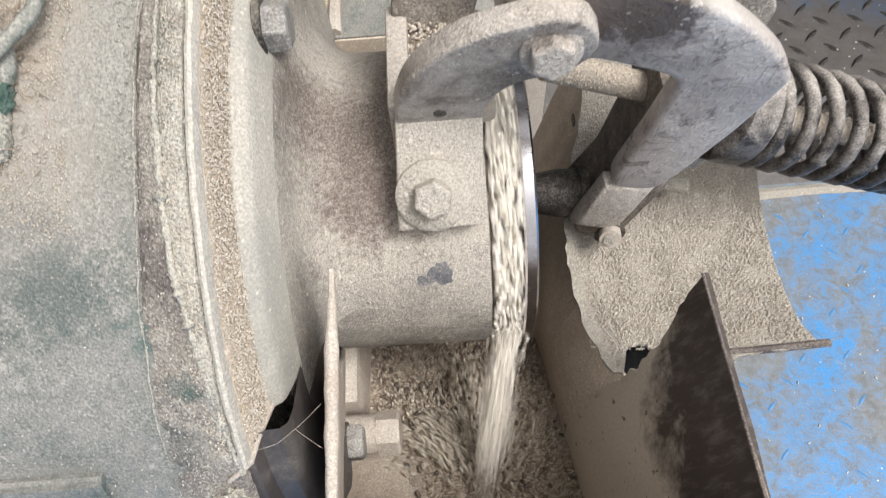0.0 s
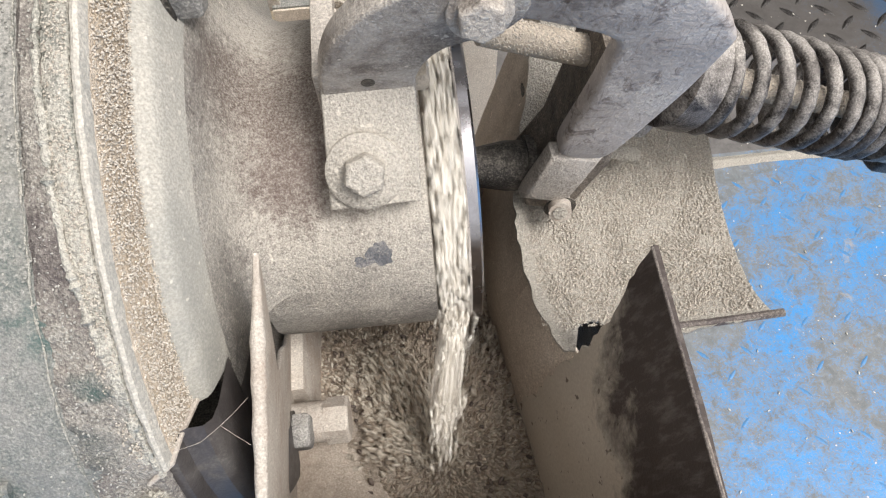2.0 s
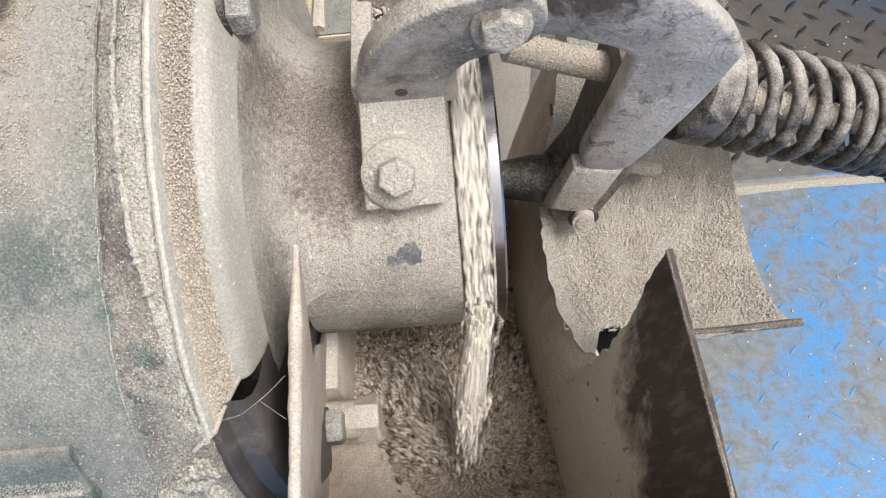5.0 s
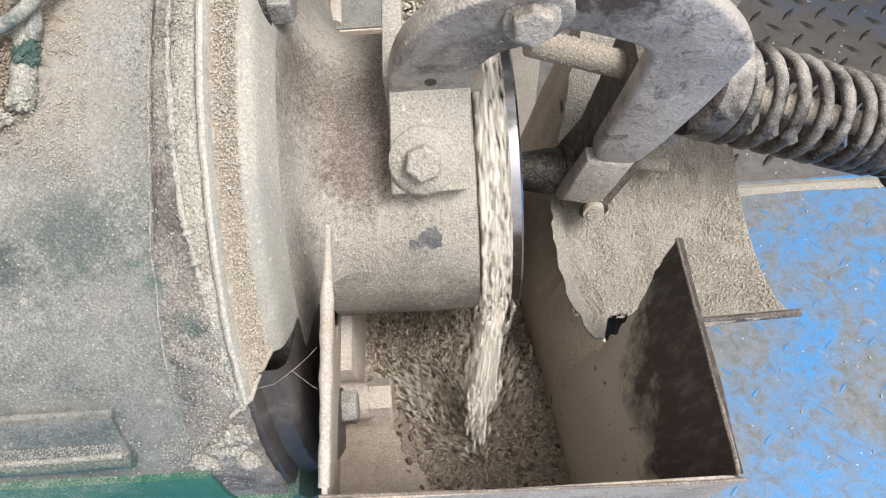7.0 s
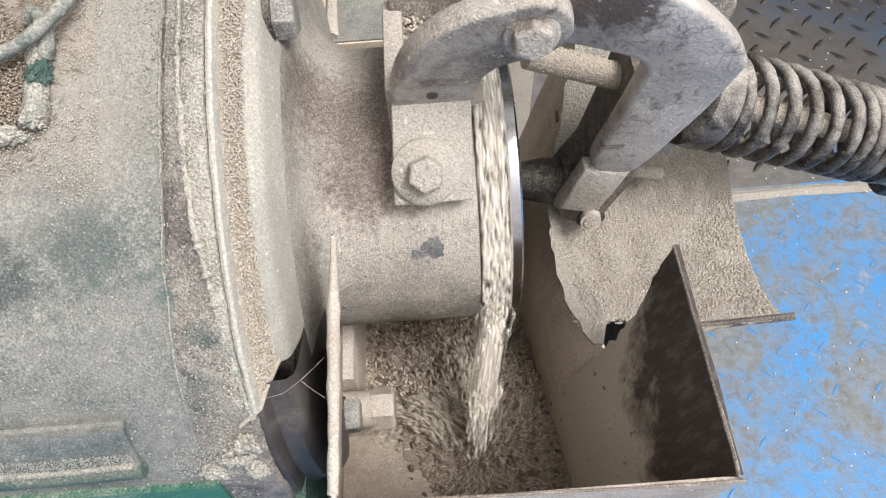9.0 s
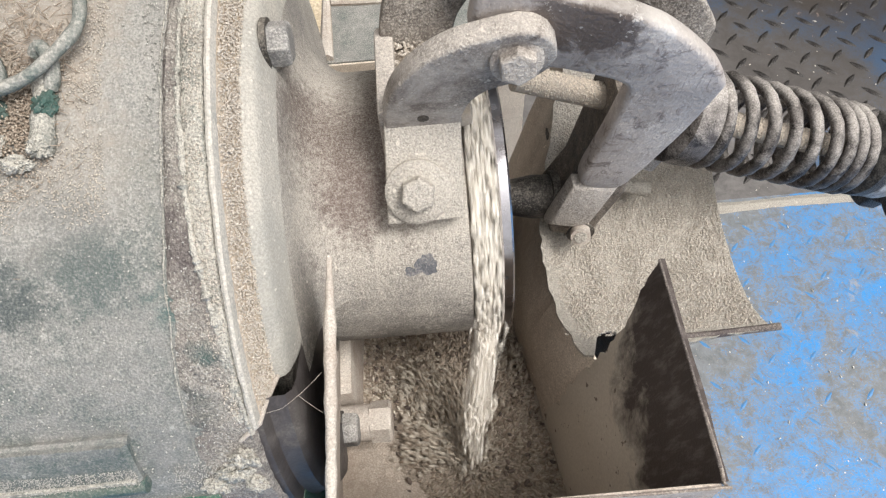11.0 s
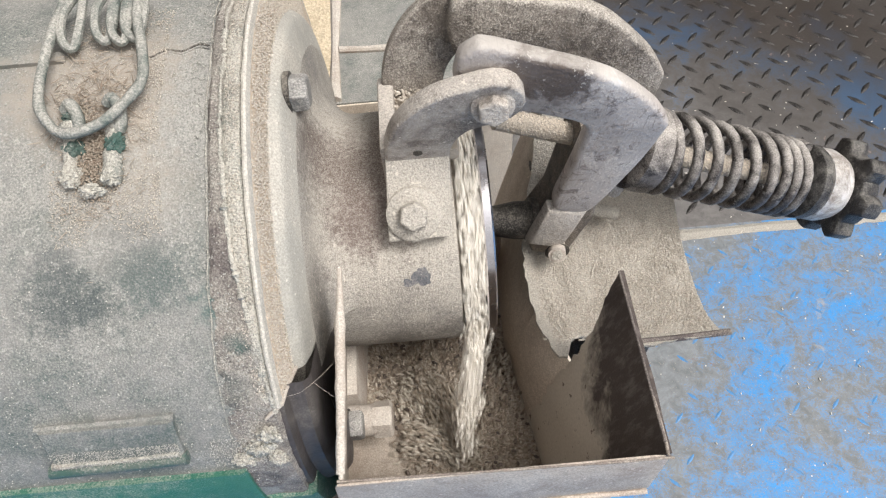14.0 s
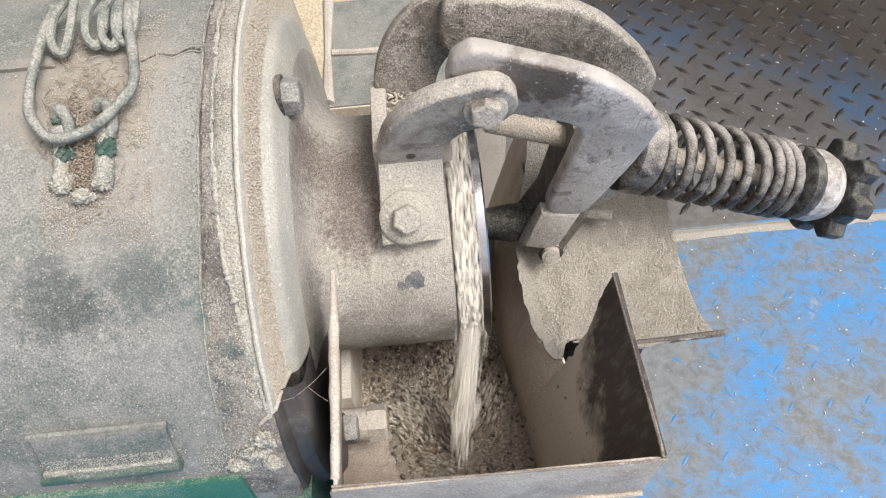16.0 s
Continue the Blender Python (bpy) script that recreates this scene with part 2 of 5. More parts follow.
def make_lever():
    """Scraped grey paint on steel: mottled, scratched, brown where oil and meal have caked."""
    m, nt, b, tc = shader("scraped_lever_steel")
    co = tc.outputs["Object"]
    big, mid, fine = noise_tex(nt, co, 22, 5.0, 0.65, 0.6), noise_tex(nt, co, 85, 5.0, 0.7, 0.4), noise_tex(nt, co, 700, 2.0, 0.7)
    colour = mix(nt, ramp(nt, big, 0.32, 0.68), (0.3, 0.265, 0.243), (0.54, 0.485, 0.45))
    colour = mix(nt, ramp(nt, mid, 0.3, 0.7, 0.0, 0.45), colour, (0.4, 0.355, 0.33))
    colour = mix(nt, math_node(nt, "MULTIPLY", ramp(nt, noise_tex(nt, co, 48, 6.0, 0.72, 0.8), 0.55, 0.63), 0.8), colour, (0.15, 0.12, 0.105))
    scratch = nt.nodes.new("ShaderNodeMapping")
    scratch.inputs["Rotation"].default_value = (0, radians(28), 0)
    scratch.inputs["Scale"].default_value = (700, 60, 30)
    nt.links.new(co, scratch.inputs["Vector"])
    lines = ramp(nt, noise_tex(nt, scratch.outputs[0], 1.0, 2.0, 0.5), 0.67, 0.72)
    colour = mix(nt, math_node(nt, "MULTIPLY", lines, 0.5), colour, (0.16, 0.14, 0.13))
    for centre, reach, tone, force in (((0.102, -0.0464, 0.5748), 0.026, (0.1, 0.075, 0.062), 0.95), ((0.0826, -0.0423, 0.5774), 0.024, (0.13, 0.1, 0.083), 0.9), ((0.1364, -0.0496, 0.5849), 0.022, (0.66, 0.62, 0.58), 0.7)):
        far = nt.nodes.new("ShaderNodeVectorMath")
        far.operation = "DISTANCE"
        far.inputs[1].default_value = centre
        nt.links.new(co, far.inputs[0])
        ragged = math_node(nt, "ADD", far.outputs["Value"], ramp(nt, mid, 0.25, 0.75, -0.5 * reach, 0.5 * reach))
        colour = mix(nt, math_node(nt, "MULTIPLY", ramp(nt, ragged, reach, reach * 0.6), force), colour, tone)
    meal = math_node(nt, "ADD", ramp(nt, big, 0.45, 0.7, -0.12, 0.1), noise_tex(nt, co, 430, 2.0, 0.6))
    colour = mix(nt, math_node(nt, "MULTIPLY", ramp(nt, meal, 0.56, 0.66), 0.75), colour, (0.62, 0.57, 0.51))
    colour = mix(nt, math_node(nt, "MULTIPLY", ramp(nt, noise_tex(nt, co, 260, 3.0, 0.6), 0.6, 0.68), 0.5), colour, (0.2, 0.175, 0.16))
    geo = nt.nodes.new("ShaderNodeNewGeometry")
    xyz = nt.nodes.new("ShaderNodeSeparateXYZ")
    nt.links.new(geo.outputs["Normal"], xyz.inputs[0])
    # paler on faces that point up
    facing_up = math_node(nt, "ADD", xyz.outputs["Z"], ramp(nt, mid, 0.25, 0.75, -0.35, 0.35))
    colour = mix(nt, ramp(nt, facing_up, 0.45, 1.05, 0.0, 0.7), colour, (0.5, 0.465, 0.425))
    nt.links.new(colour, b.inputs["Base Color"])
    nt.links.new(ramp(nt, mid, 0.3, 0.7, 0.42, 0.7), b.inputs["Roughness"])
    bump(nt, b, math_node(nt, "ADD", meal, math_node(nt, "MULTIPLY", mid, 1.5)), 0.8, 0.0008)
    return m


CHEEK = make_lever()


BRAN = make_rice("bran_flakes", (0.44, 0.385, 0.32), (0.62, 0.56, 0.49))
MEAL = make_rice("grey_meal", (0.33, 0.32, 0.29), (0.5, 0.475, 0.43))
DRIFT = dusty("drifted_flour", (0.38, 0.31, 0.25), (0.3, 0.24, 0.19), (0.5, 0.43, 0.36), 0.5, 0.3, patch=18, speckle=0.16)
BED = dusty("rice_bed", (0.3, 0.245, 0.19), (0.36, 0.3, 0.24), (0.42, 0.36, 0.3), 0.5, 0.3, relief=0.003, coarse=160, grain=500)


def make_floor_paint(name, blue, dirt, cover, far_dirt_shade=None):
    m, nt, b, tc = shader(name)
    co = tc.outputs["Object"]
    wear = noise_tex(nt, co, 5.5, 6.0, 0.62, 0.5)
    spot, fine = noise_tex(nt, co, 64, 6.0, 0.74, 0.6), noise_tex(nt, co, 420, 3.0, 0.7)
    xyz = nt.nodes.new("ShaderNodeSeparateXYZ")
    nt.links.new(co, xyz.inputs[0])
    level = math_node(nt, "ADD", ramp(nt, wear, 0.3, 0.7, -0.55, 0.55), ramp(nt, spot, 0.3, 0.7, -0.3, 0.3))
    level = math_node(nt, "ADD", level, ramp(nt, fine, 0.3, 0.7, -0.3, 0.3))
    level = math_node(nt, "ADD", level, cover)
    # trodden most round the seam end beside the mill
    spot_far = nt.nodes.new("ShaderNodeVectorMath")
    spot_far.operation = "DISTANCE"
    spot_far.inputs[1].default_value = (0.1, 0.28, 0)
    nt.links.new(co, spot_far.inputs[0])
    level = math_node(nt, "ADD", level, ramp(nt, spot_far.outputs["Value"], 0.32, 0.66, 0.4, -0.34))
    fac = ramp(nt, level, 0.28, 0.85)
    chips = ramp(nt, noise_tex(nt, co, 55, 5.0, 0.7, 0.6), 0.655, 0.69)
    blots = ramp(nt, noise_tex(nt, co, 24, 6.0, 0.72, 0.8), 0.63, 0.72)
    colour = mix(nt, fac, mix(nt, ramp(nt, fine, 0.3, 0.7), blue, tuple(min(1, c * 1.25) for c in blue)), mix(nt, ramp(nt, spot, 0.35, 0.65), dirt, tuple(c * 0.6 for c in dirt)))
    if far_dirt_shade:
        # away from the mill the plate turns brown and dark: dirt with shade painted in
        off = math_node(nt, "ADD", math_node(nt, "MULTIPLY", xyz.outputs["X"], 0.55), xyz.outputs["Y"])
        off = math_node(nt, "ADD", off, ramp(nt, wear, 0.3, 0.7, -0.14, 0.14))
        colour = mix(nt, ramp(nt, off, 0.55, 0.98), colour, far_dirt_shade)
    colour = mix(nt, math_node(nt, "MULTIPLY", blots, 0.12 if far_dirt_shade else 0.6), colour, (0.36, 0.33, 0.29))
    colour = mix(nt, chips, colour, (0.2, 0.15, 0.13))
    flecks = ramp(nt, noise_tex(nt, co, 150, 1.0, 0.4), 0.77 if far_dirt_shade else 0.76, 0.8 if far_dirt_shade else 0.79)
    if not far_dirt_shade:
        # round scabs of caked meal and rust
        warp = nt.nodes.new("ShaderNodeMix")
        warp.data_type = "VECTOR"
        warp.inputs["Factor"].default_value = 0.018
        nz = nt.nodes.new("ShaderNodeTexNoise")
        nz.inputs["Scale"].default_value = 60
        nt.links.new(co, nz.inputs["Vector"])
        sock = [q for q in warp.inputs if q.type == "VECTOR"]
        nt.links.new(co, sock[0])
        nt.links.new(nz.outputs["Color"], sock[1])
        for scale, share, size, tone in ((19, 0.72, 0.26, (0.33, 0.29, 0.26)), (34, 0.8, 0.22, (0.26, 0.19, 0.17)), (90, 0.86, 0.24, (0.24, 0.17, 0.15))):
            cell = nt.nodes.new("ShaderNodeTexVoronoi")
            cell.inputs["Scale"].default_value = scale
            nt.links.new([q for q in warp.outputs if q.type == "VECTOR"][0], cell.inputs["Vector"])
            pick = nt.nodes.new("ShaderNodeSeparateColor")
            nt.links.new(cell.outputs["Color"], pick.inputs[0])
            scab = math_node(nt, "MULTIPLY", ramp(nt, cell.outputs["Distance"], size, size * 0.75), ramp(nt, pick.outputs[0], share, share + 0.02))
            colour = mix(nt, math_node(nt, "MULTIPLY", scab, 0.8), colour, tone)
    nt.links.new(mix(nt, flecks, colour, (0.6, 0.56, 0.48)), b.inputs["Base Color"])
    nt.links.new(ramp(nt, fac, 0.0, 1.0, 0.34, 0.6), b.inputs["Roughness"])
    bump(nt, b, math_node(nt, "ADD", spot, fine), 0.5, 0.0006)
    return m


BLUE = make_floor_paint("worn_blue_floor_paint", (0.03, 0.22, 0.52), (0.225, 0.24, 0.25), 0.55)
BLUE_STUD = make_floor_paint("blue_tread_paint", (0.02, 0.2, 0.5), (0.12, 0.22, 0.34), 0.3)
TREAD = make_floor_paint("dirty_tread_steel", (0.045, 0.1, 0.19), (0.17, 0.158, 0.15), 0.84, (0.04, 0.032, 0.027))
# Dust-free paint, darkened for the shade below the dust line and neck.
CLEAN_SHADED = dusty("clean_shaded_paint", (0.06, 0.052, 0.05), (0.085, 0.075, 0.072), (0.2, 0.185, 0.17), 0.14, 0.3, rough=0.6, patch=20, speckle=0.1, relief=0.0002)
SCUFF = dusty("bare_iron", (0.11, 0.115, 0.13), (0.17, 0.17, 0.18), (0.36, 0.34, 0.32), 0.2, 0.2, patch=60)
TREAD_STUD = dusty("dark_tread_stud", (0.02, 0.017, 0.015), (0.06, 0.055, 0.052), (0.2, 0.19, 0.18), 0.05, 0.2, rough=0.5, metal=0.3, patch=20)
BRAN_FLOOR = dusty("spilled_bran", (0.5, 0.4, 0.27), (0.42, 0.34, 0.24), (0.6, 0.5, 0.36), 0.5, 0.5, relief=0.004, coarse=70, grain=260)
PLASTER = dusty("grimy_plaster", (0.3, 0.29, 0.27), (0.36, 0.34, 0.31), (0.42, 0.4, 0.36), 0.3, 0.2, patch=1.5, relief=0.002, coarse=12, grain=80)


# ---- mesh helpers ----
AXIS_Z = 0.372


def part(name, bm, material, parent=None, label="", smooth=True):
    me = bpy.data.meshes.new(name)
    bm.normal_update()
    bm.to_mesh(me)
    bm.free()
    me.materials.append(material)
    if smooth:
        for p in me.polygons:
            p.use_smooth = True
        me.set_sharp_from_angle(angle=radians(38))
    ob = new(name, me)
    ob.parent = parent
    if label:
        tagged(ob, label)
    return ob


def thing(name, at, label, category, group=""):
    ob = new(name)
    ob.empty_display_size = 0.02
    ob.location = at
    bpy.context.view_layer.update()
    return tagged(ob, label, category, group)


def under(ob, parent):
    """Hang a mesh built in world metres under a thing without moving it."""
    ob.parent = parent
    ob.matrix_parent_inverse = Matrix.Translation(parent.location).inverted() if parent.type == "EMPTY" else Matrix.Identity(4)
    return ob


def add(name, bm, material, parent, label="", smooth=True):
    return under(part(name, bm, material, None, label, smooth), parent)


def revolve(profile, segs=128, a0=0.0, a1=360.0, wob=0.0):
    """Turn (x, r) points about the machine's axis, which runs along x; a function gives the points by angle."""
    shape = profile if callable(profile) else lambda deg: profile
    bm = bmesh.new()
    full = abs(a1 - a0) >= 360
    cols = []
    for i in range(segs if full else segs + 1):
        a = radians(a0 + (a1 - a0) * i / segs)
        col = []
        for x, r in shape(a0 + (a1 - a0) * i / segs):
            q = Vector((x, math.cos(a) * r, math.sin(a) * r))
            d = wob * (0.6 * noise.noise(q * 40) + 0.55 * noise.noise(q * 150) + 0.35 * noise.noise(q * 420)) if wob else 0
            col.append(bm.verts.new((x, -(r + d) * math.sin(a), AXIS_Z + (r + d) * math.cos(a))))
        cols.append(col)
    n = len(cols)
    for i in range(n if full else n - 1):
        c, d = cols[i], cols[(i + 1) % n]
        for j in range(len(c) - 1):
            bm.faces.new((c[j], c[j + 1], d[j + 1], d[j]))
    bmesh.ops.recalc_face_normals(bm, faces=bm.faces)
    return bm


def fillet(x0, r0, x1, r1, n=10):
    """A concave quarter curve from a flange face (x0, r0) to a barrel (x1, r1)."""
    return [(x0 + (x1 - x0) * (1 - math.cos(i / n * math.pi / 2)), r0 + (r1 - r0) * math.sin(i / n * math.pi / 2)) for i in range(n + 1)]


def box(size, at=(0, 0, 0), bevel=0.002, turn=None, segs=2):
    bm = bmesh.new()
    bmesh.ops.create_cube(bm, size=1)
    bmesh.ops.scale(bm, vec=size, verts=bm.verts)
    if bevel:
        bmesh.ops.bevel(bm, geom=list(bm.edges), offset=bevel, segments=segs, affect="EDGES", profile=0.6)
    m = Matrix.Translation(at) @ (turn or Matrix.Identity(4))
    bmesh.ops.transform(bm, matrix=m, verts=bm.verts)
    return bm


def frame_of(p, along, face):
    """A matrix at p whose x runs along and whose z is the face's outward normal."""
    x, z = Vector(along).normalized(), Vector(face).normalized()
    y = z.cross(x).normalized()
    z = x.cross(y)
    return Matrix.Translation(p) @ Matrix((x, y, z)).transposed().to_4x4()


def slab(outline, depth, m, bevel=0.0025, wob=0.0):
    """A plate: the outline (x, y) in m's plane, going depth back from m's face."""
    bm = bmesh.new()
    front = bm.faces.new([bm.verts.new((x, y, 0)) for x, y in outline])
    if front.normal.z < 0:
        front.normal_flip()
    ext = bmesh.ops.extrude_face_region(bm, geom=[front])
    bmesh.ops.translate(bm, vec=(0, 0, -depth), verts=[v for v in ext["geom"] if isinstance(v, bmesh.types.BMVert)])
    bmesh.ops.recalc_face_normals(bm, faces=bm.faces)
    if bevel:
        rim = [e for e in bm.edges if abs(e.verts[0].co.z - e.verts[1].co.z) < 1e-6]
        bmesh.ops.bevel(bm, geom=rim, offset=bevel, segments=3, affect="EDGES", profile=0.5)
    bmesh.ops.triangulate(bm, faces=[f for f in bm.faces if len(f.verts) > 4])
    bmesh.ops.transform(bm, matrix=m, verts=bm.verts)
    return bm


def smooth_line(points, n=8):
    """A Catmull-Rom curve through a few control points of any width."""
    p = [np.array(q, float) for q in points]
    p = [2 * p[0] - p[1]] + p + [2 * p[-1] - p[-2]]
    out = []
    for i in range(1, len(p) - 2):
        for k in range(n):
            t = k / n
            out.append(0.5 * (2 * p[i] + (p[i + 1] - p[i - 1]) * t + (2 * p[i - 1] - 5 * p[i] + 4 * p[i + 1] - p[i + 2]) * t * t + (3 * p[i] - p[i - 1] - 3 * p[i + 1] + p[i + 2]) * t ** 3))
    return out + [p[-2]]


def strap(points, n=8, cap=8):
    """The outline of a flat bar along control points (x, y, half width), rounded at its far end."""
    c = smooth_line(points, n)
    left, right = [], []
    for i, (x, y, w) in enumerate(c):
        a, b = c[max(0, i - 1)], c[min(len(c) - 1, i + 1)]
        d = np.array((b[0] - a[0], b[1] - a[1]))
        d /= np.linalg.norm(d)
        left.append((x - d[1] * w, y + d[0] * w))
        right.append((x + d[1] * w, y - d[0] * w))
    x, y, w = c[-1]
    a0 = math.atan2(left[-1][1] - y, left[-1][0] - x)
    end = [(x + w * math.cos(a0 - math.pi * i / cap), y + w * math.sin(a0 - math.pi * i / cap)) for i in range(1, cap)]
    return left + end + right[::-1]


def tube(path, r, segs=10, cap=True, wob=0.0):
    bm = bmesh.new()
    pts = [Vector(p) for p in path]
    up = Vector((0.3, 0.2, 1)).normalized()
    rings = []
    for i, p in enumerate(pts):
        d = (pts[min(i + 1, len(pts) - 1)] - pts[max(i - 1, 0)]).normalized()
        x = (up - d * up.dot(d)).normalized()
        up = x
        y = d.cross(x)
        rr = (r(i / (len(pts) - 1)) if callable(r) else r)
        if wob:
            rr *= 1 + wob * noise.noise(p * 120)
        rings.append([bm.verts.new(p + (x * math.cos(a) + y * math.sin(a)) * rr) for a in (2 * math.pi * k / segs for k in range(segs))])
    for a, b in zip(rings, rings[1:]):
        for k in range(segs):
            bm.faces.new((a[k], a[(k + 1) % segs], b[(k + 1) % segs], b[k]))
    if cap:
        bm.faces.new(rings[0][::-1])
        bm.faces.new(rings[-1])
    return bm


def lathe(profile, m, segs=32):
    """Turn (r, h) points about m's z axis."""
    bm = bmesh.new()
    rings = [[bm.verts.new((r * math.cos(a), r * math.sin(a), h)) for a in (2 * math.pi * k / segs for k in range(segs))] for r, h in profile]
    for a, b in zip(rings, rings[1:]):
        for k in range(segs):
            bm.faces.new((a[k], a[(k + 1) % segs], b[(k + 1) % segs], b[k]))
    bm.faces.new(rings[0][::-1])
    bm.faces.new(rings[-1])
    bmesh.ops.recalc_face_normals(bm, faces=bm.faces)
    bmesh.ops.transform(bm, matrix=m, verts=bm.verts)
    return bm


def hex_head(m, flats, height):
    c = flats / math.sqrt(3)
    bm = lathe([(c, 0), (c, height * 0.74), (c * 0.955, height * 0.88), (c * 0.87, height * 0.97), (c * 0.7, height)], m @ pose(0, 0, 0, 0, 0, 12), 6)
    bmesh.ops.bevel(bm, geom=list(bm.edges), offset=c * 0.045, segments=1, affect="EDGES")
    return bm


def child(name, bm, material, parent_part, label="", smooth=True):
    """A sub-part in world metres under a part in world metres."""
    ob = part(name, bm, material, None, label, smooth)
    ob.parent = parent_part
    return ob


def grain_mesh(name, places, dirs, length=0.0062, width=0.0022, material=None, rng=None):
    """Many small spindle grains as one mesh."""
    n = len(places)
    P, D = np.asarray(places, float), np.asarray(dirs, float)
    D /= np.linalg.norm(D, axis=1)[:, None]
    ref = np.where(np.abs(D[:, 2:3]) > 0.9, np.array([[1.0, 0, 0]]), np.array([[0, 0, 1.0]]))
    X = np.cross(D, ref)
    X /= np.linalg.norm(X, axis=1)[:, None]
    Y = np.cross(D, X)
    s = (0.8 + 0.4 * rng.random(n))[:, None]
    verts = [P - D * length / 2 * s]
    for h in (-0.25, 0.25):
        for a in range(4):
            verts.append(P + D * length * h * s + (X * math.cos(a * math.pi / 2) + Y * math.sin(a * math.pi / 2)) * width / 2 * s)
    verts.append(P + D * length / 2 * s)
    V = np.stack(verts, 1).reshape(-1, 3)
    f = []
    for a in range(4):
        b = (a + 1) % 4
        f += [(0, 1 + b, 1 + a), (1 + a, 1 + b, 5 + b), (1 + a, 5 + b, 5 + a), (9, 5 + a, 5 + b)]
    F = (np.array(f)[None] + (np.arange(n) * 10)[:, None, None]).reshape(-1, 3)
    me = bpy.data.meshes.new(name)
    me.from_pydata(V.tolist(), [], F.tolist())
    me.materials.append(material or RICE)
    for p in me.polygons:
        p.use_smooth = True
    return me


# ---- floor and room ----
def grid_sheet(x0, x1, y0, y1, nx, ny, height):
    bm = bmesh.new()
    vs = [[bm.verts.new((x0 + (x1 - x0) * i / nx, y0 + (y1 - y0) * j / ny, height(x0 + (x1 - x0) * i / nx, y0 + (y1 - y0) * j / ny))) for i in range(nx + 1)] for j in range(ny + 1)]
    for j in range(ny):
        for i in range(nx):
            bm.faces.new((vs[j][i], vs[j][i + 1], vs[j + 1][i + 1], vs[j + 1][i]))
    return bm


SEAM_Y = 0.214
floor = tagged(part("floor", box((9, 5 + SEAM_Y, 0.02), (0, (SEAM_Y - 5) / 2, -0.01), 0), BLUE, smooth=False), "blue painted steel floor, worn grey and speckled with rice", "floor", kind="structure")
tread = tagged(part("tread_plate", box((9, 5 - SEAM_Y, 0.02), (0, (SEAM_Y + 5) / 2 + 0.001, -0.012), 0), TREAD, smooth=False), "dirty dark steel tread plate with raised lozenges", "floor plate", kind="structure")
# Unseen walls, added to close the place and darken reflections.
tagged(part("wall_back", box((9, 0.2, 4), (0, 5.1, 2), 0), PLASTER, smooth=False), "plain plaster back wall, added out of view to darken reflections", "wall", kind="structure")
tagged(part("wall_side", box((0.2, 10, 4), (-4.6, 0, 2), 0), PLASTER, smooth=False), "plain plaster side wall, added out of view to darken reflections", "wall", kind="structure")


# Unseen slab, added so that the far tread plate reflects something dark.
tagged(part("roof", box((9.2, 3.0, 0.08), (0, 3.7, 2.9), 0), PLASTER, smooth=False), "unseen slab overhead at the back, added to darken floor reflections", "roof", kind="structure")


def lozenge(flip):
    """One raised lens of tread plate, 45 degrees to the sheet."""
    bm = bmesh.new()
    n, L, Wd, H = 6, 0.0175, 0.0045, 0.0016
    top = [bm.verts.new((0, 0, H))]
    rim = []
    for k in range(2 * n):
        a = math.pi * k / n
        u, v = math.cos(a) * L, math.sin(a) * Wd * (1 - 0.35 * abs(math.cos(a)))
        rim.append((u, v))
    c = math.sqrt(0.5)
    s = -1 if flip else 1
    low = [bm.verts.new((c * u - s * c * v, s * c * u + c * v, 0)) for u, v in rim]
    mid = [bm.verts.new((0.8 * (c * u - s * c * v), 0.8 * (s * c * u + c * v), H * 0.85)) for u, v in rim]
    for k in range(2 * n):
        j = (k + 1) % (2 * n)
        bm.faces.new((low[k], low[j], mid[j], mid[k]))
        bm.faces.new((mid[k], mid[j], top[0]))
    bmesh.ops.recalc_face_normals(bm, faces=bm.faces)
    me = bpy.data.meshes.new("lozenge")
    bm.to_mesh(me)
    bm.free()
    for p in me.polygons:
        p.use_smooth = True
    return me


# ---- the mill ----
def drum_at(x, deg, r):
    a = radians(deg)
    return Vector((x, -r * math.sin(a), AXIS_Z + r * math.cos(a)))


mill = thing("rice_mill", (-0.25, 0, 0), "green rice mill of cast iron under thick flour dust", "rice mill")
DUST_LINE = 63.0


def ease(a, lo, hi):
    u = min(1, max(0, (a - lo) / (hi - lo)))
    return u * u * (3 - 2 * u)


def paint_edge_x(deg):
    """Where the drum's paint breaks off; the line drifts away from the flange towards the foot."""
    q = Vector((math.cos(radians(deg)), math.sin(radians(deg)), 0))
    return -0.1115 - 0.0125 * ease(deg, 18, 72) + 0.001 * noise.noise(q * 6) + 0.0007 * noise.noise(q * 23)


def bead_x(deg):
    """The weld runs beside the flange and dives into its lip at the dust line."""
    q = Vector((math.cos(radians(deg)), math.sin(radians(deg)), 0))
    return -0.1035 + 0.012 * ease(deg, 25, 68) + 0.0012 * noise.noise(q * 5.1) + 0.0009 * noise.noise(q * 16)


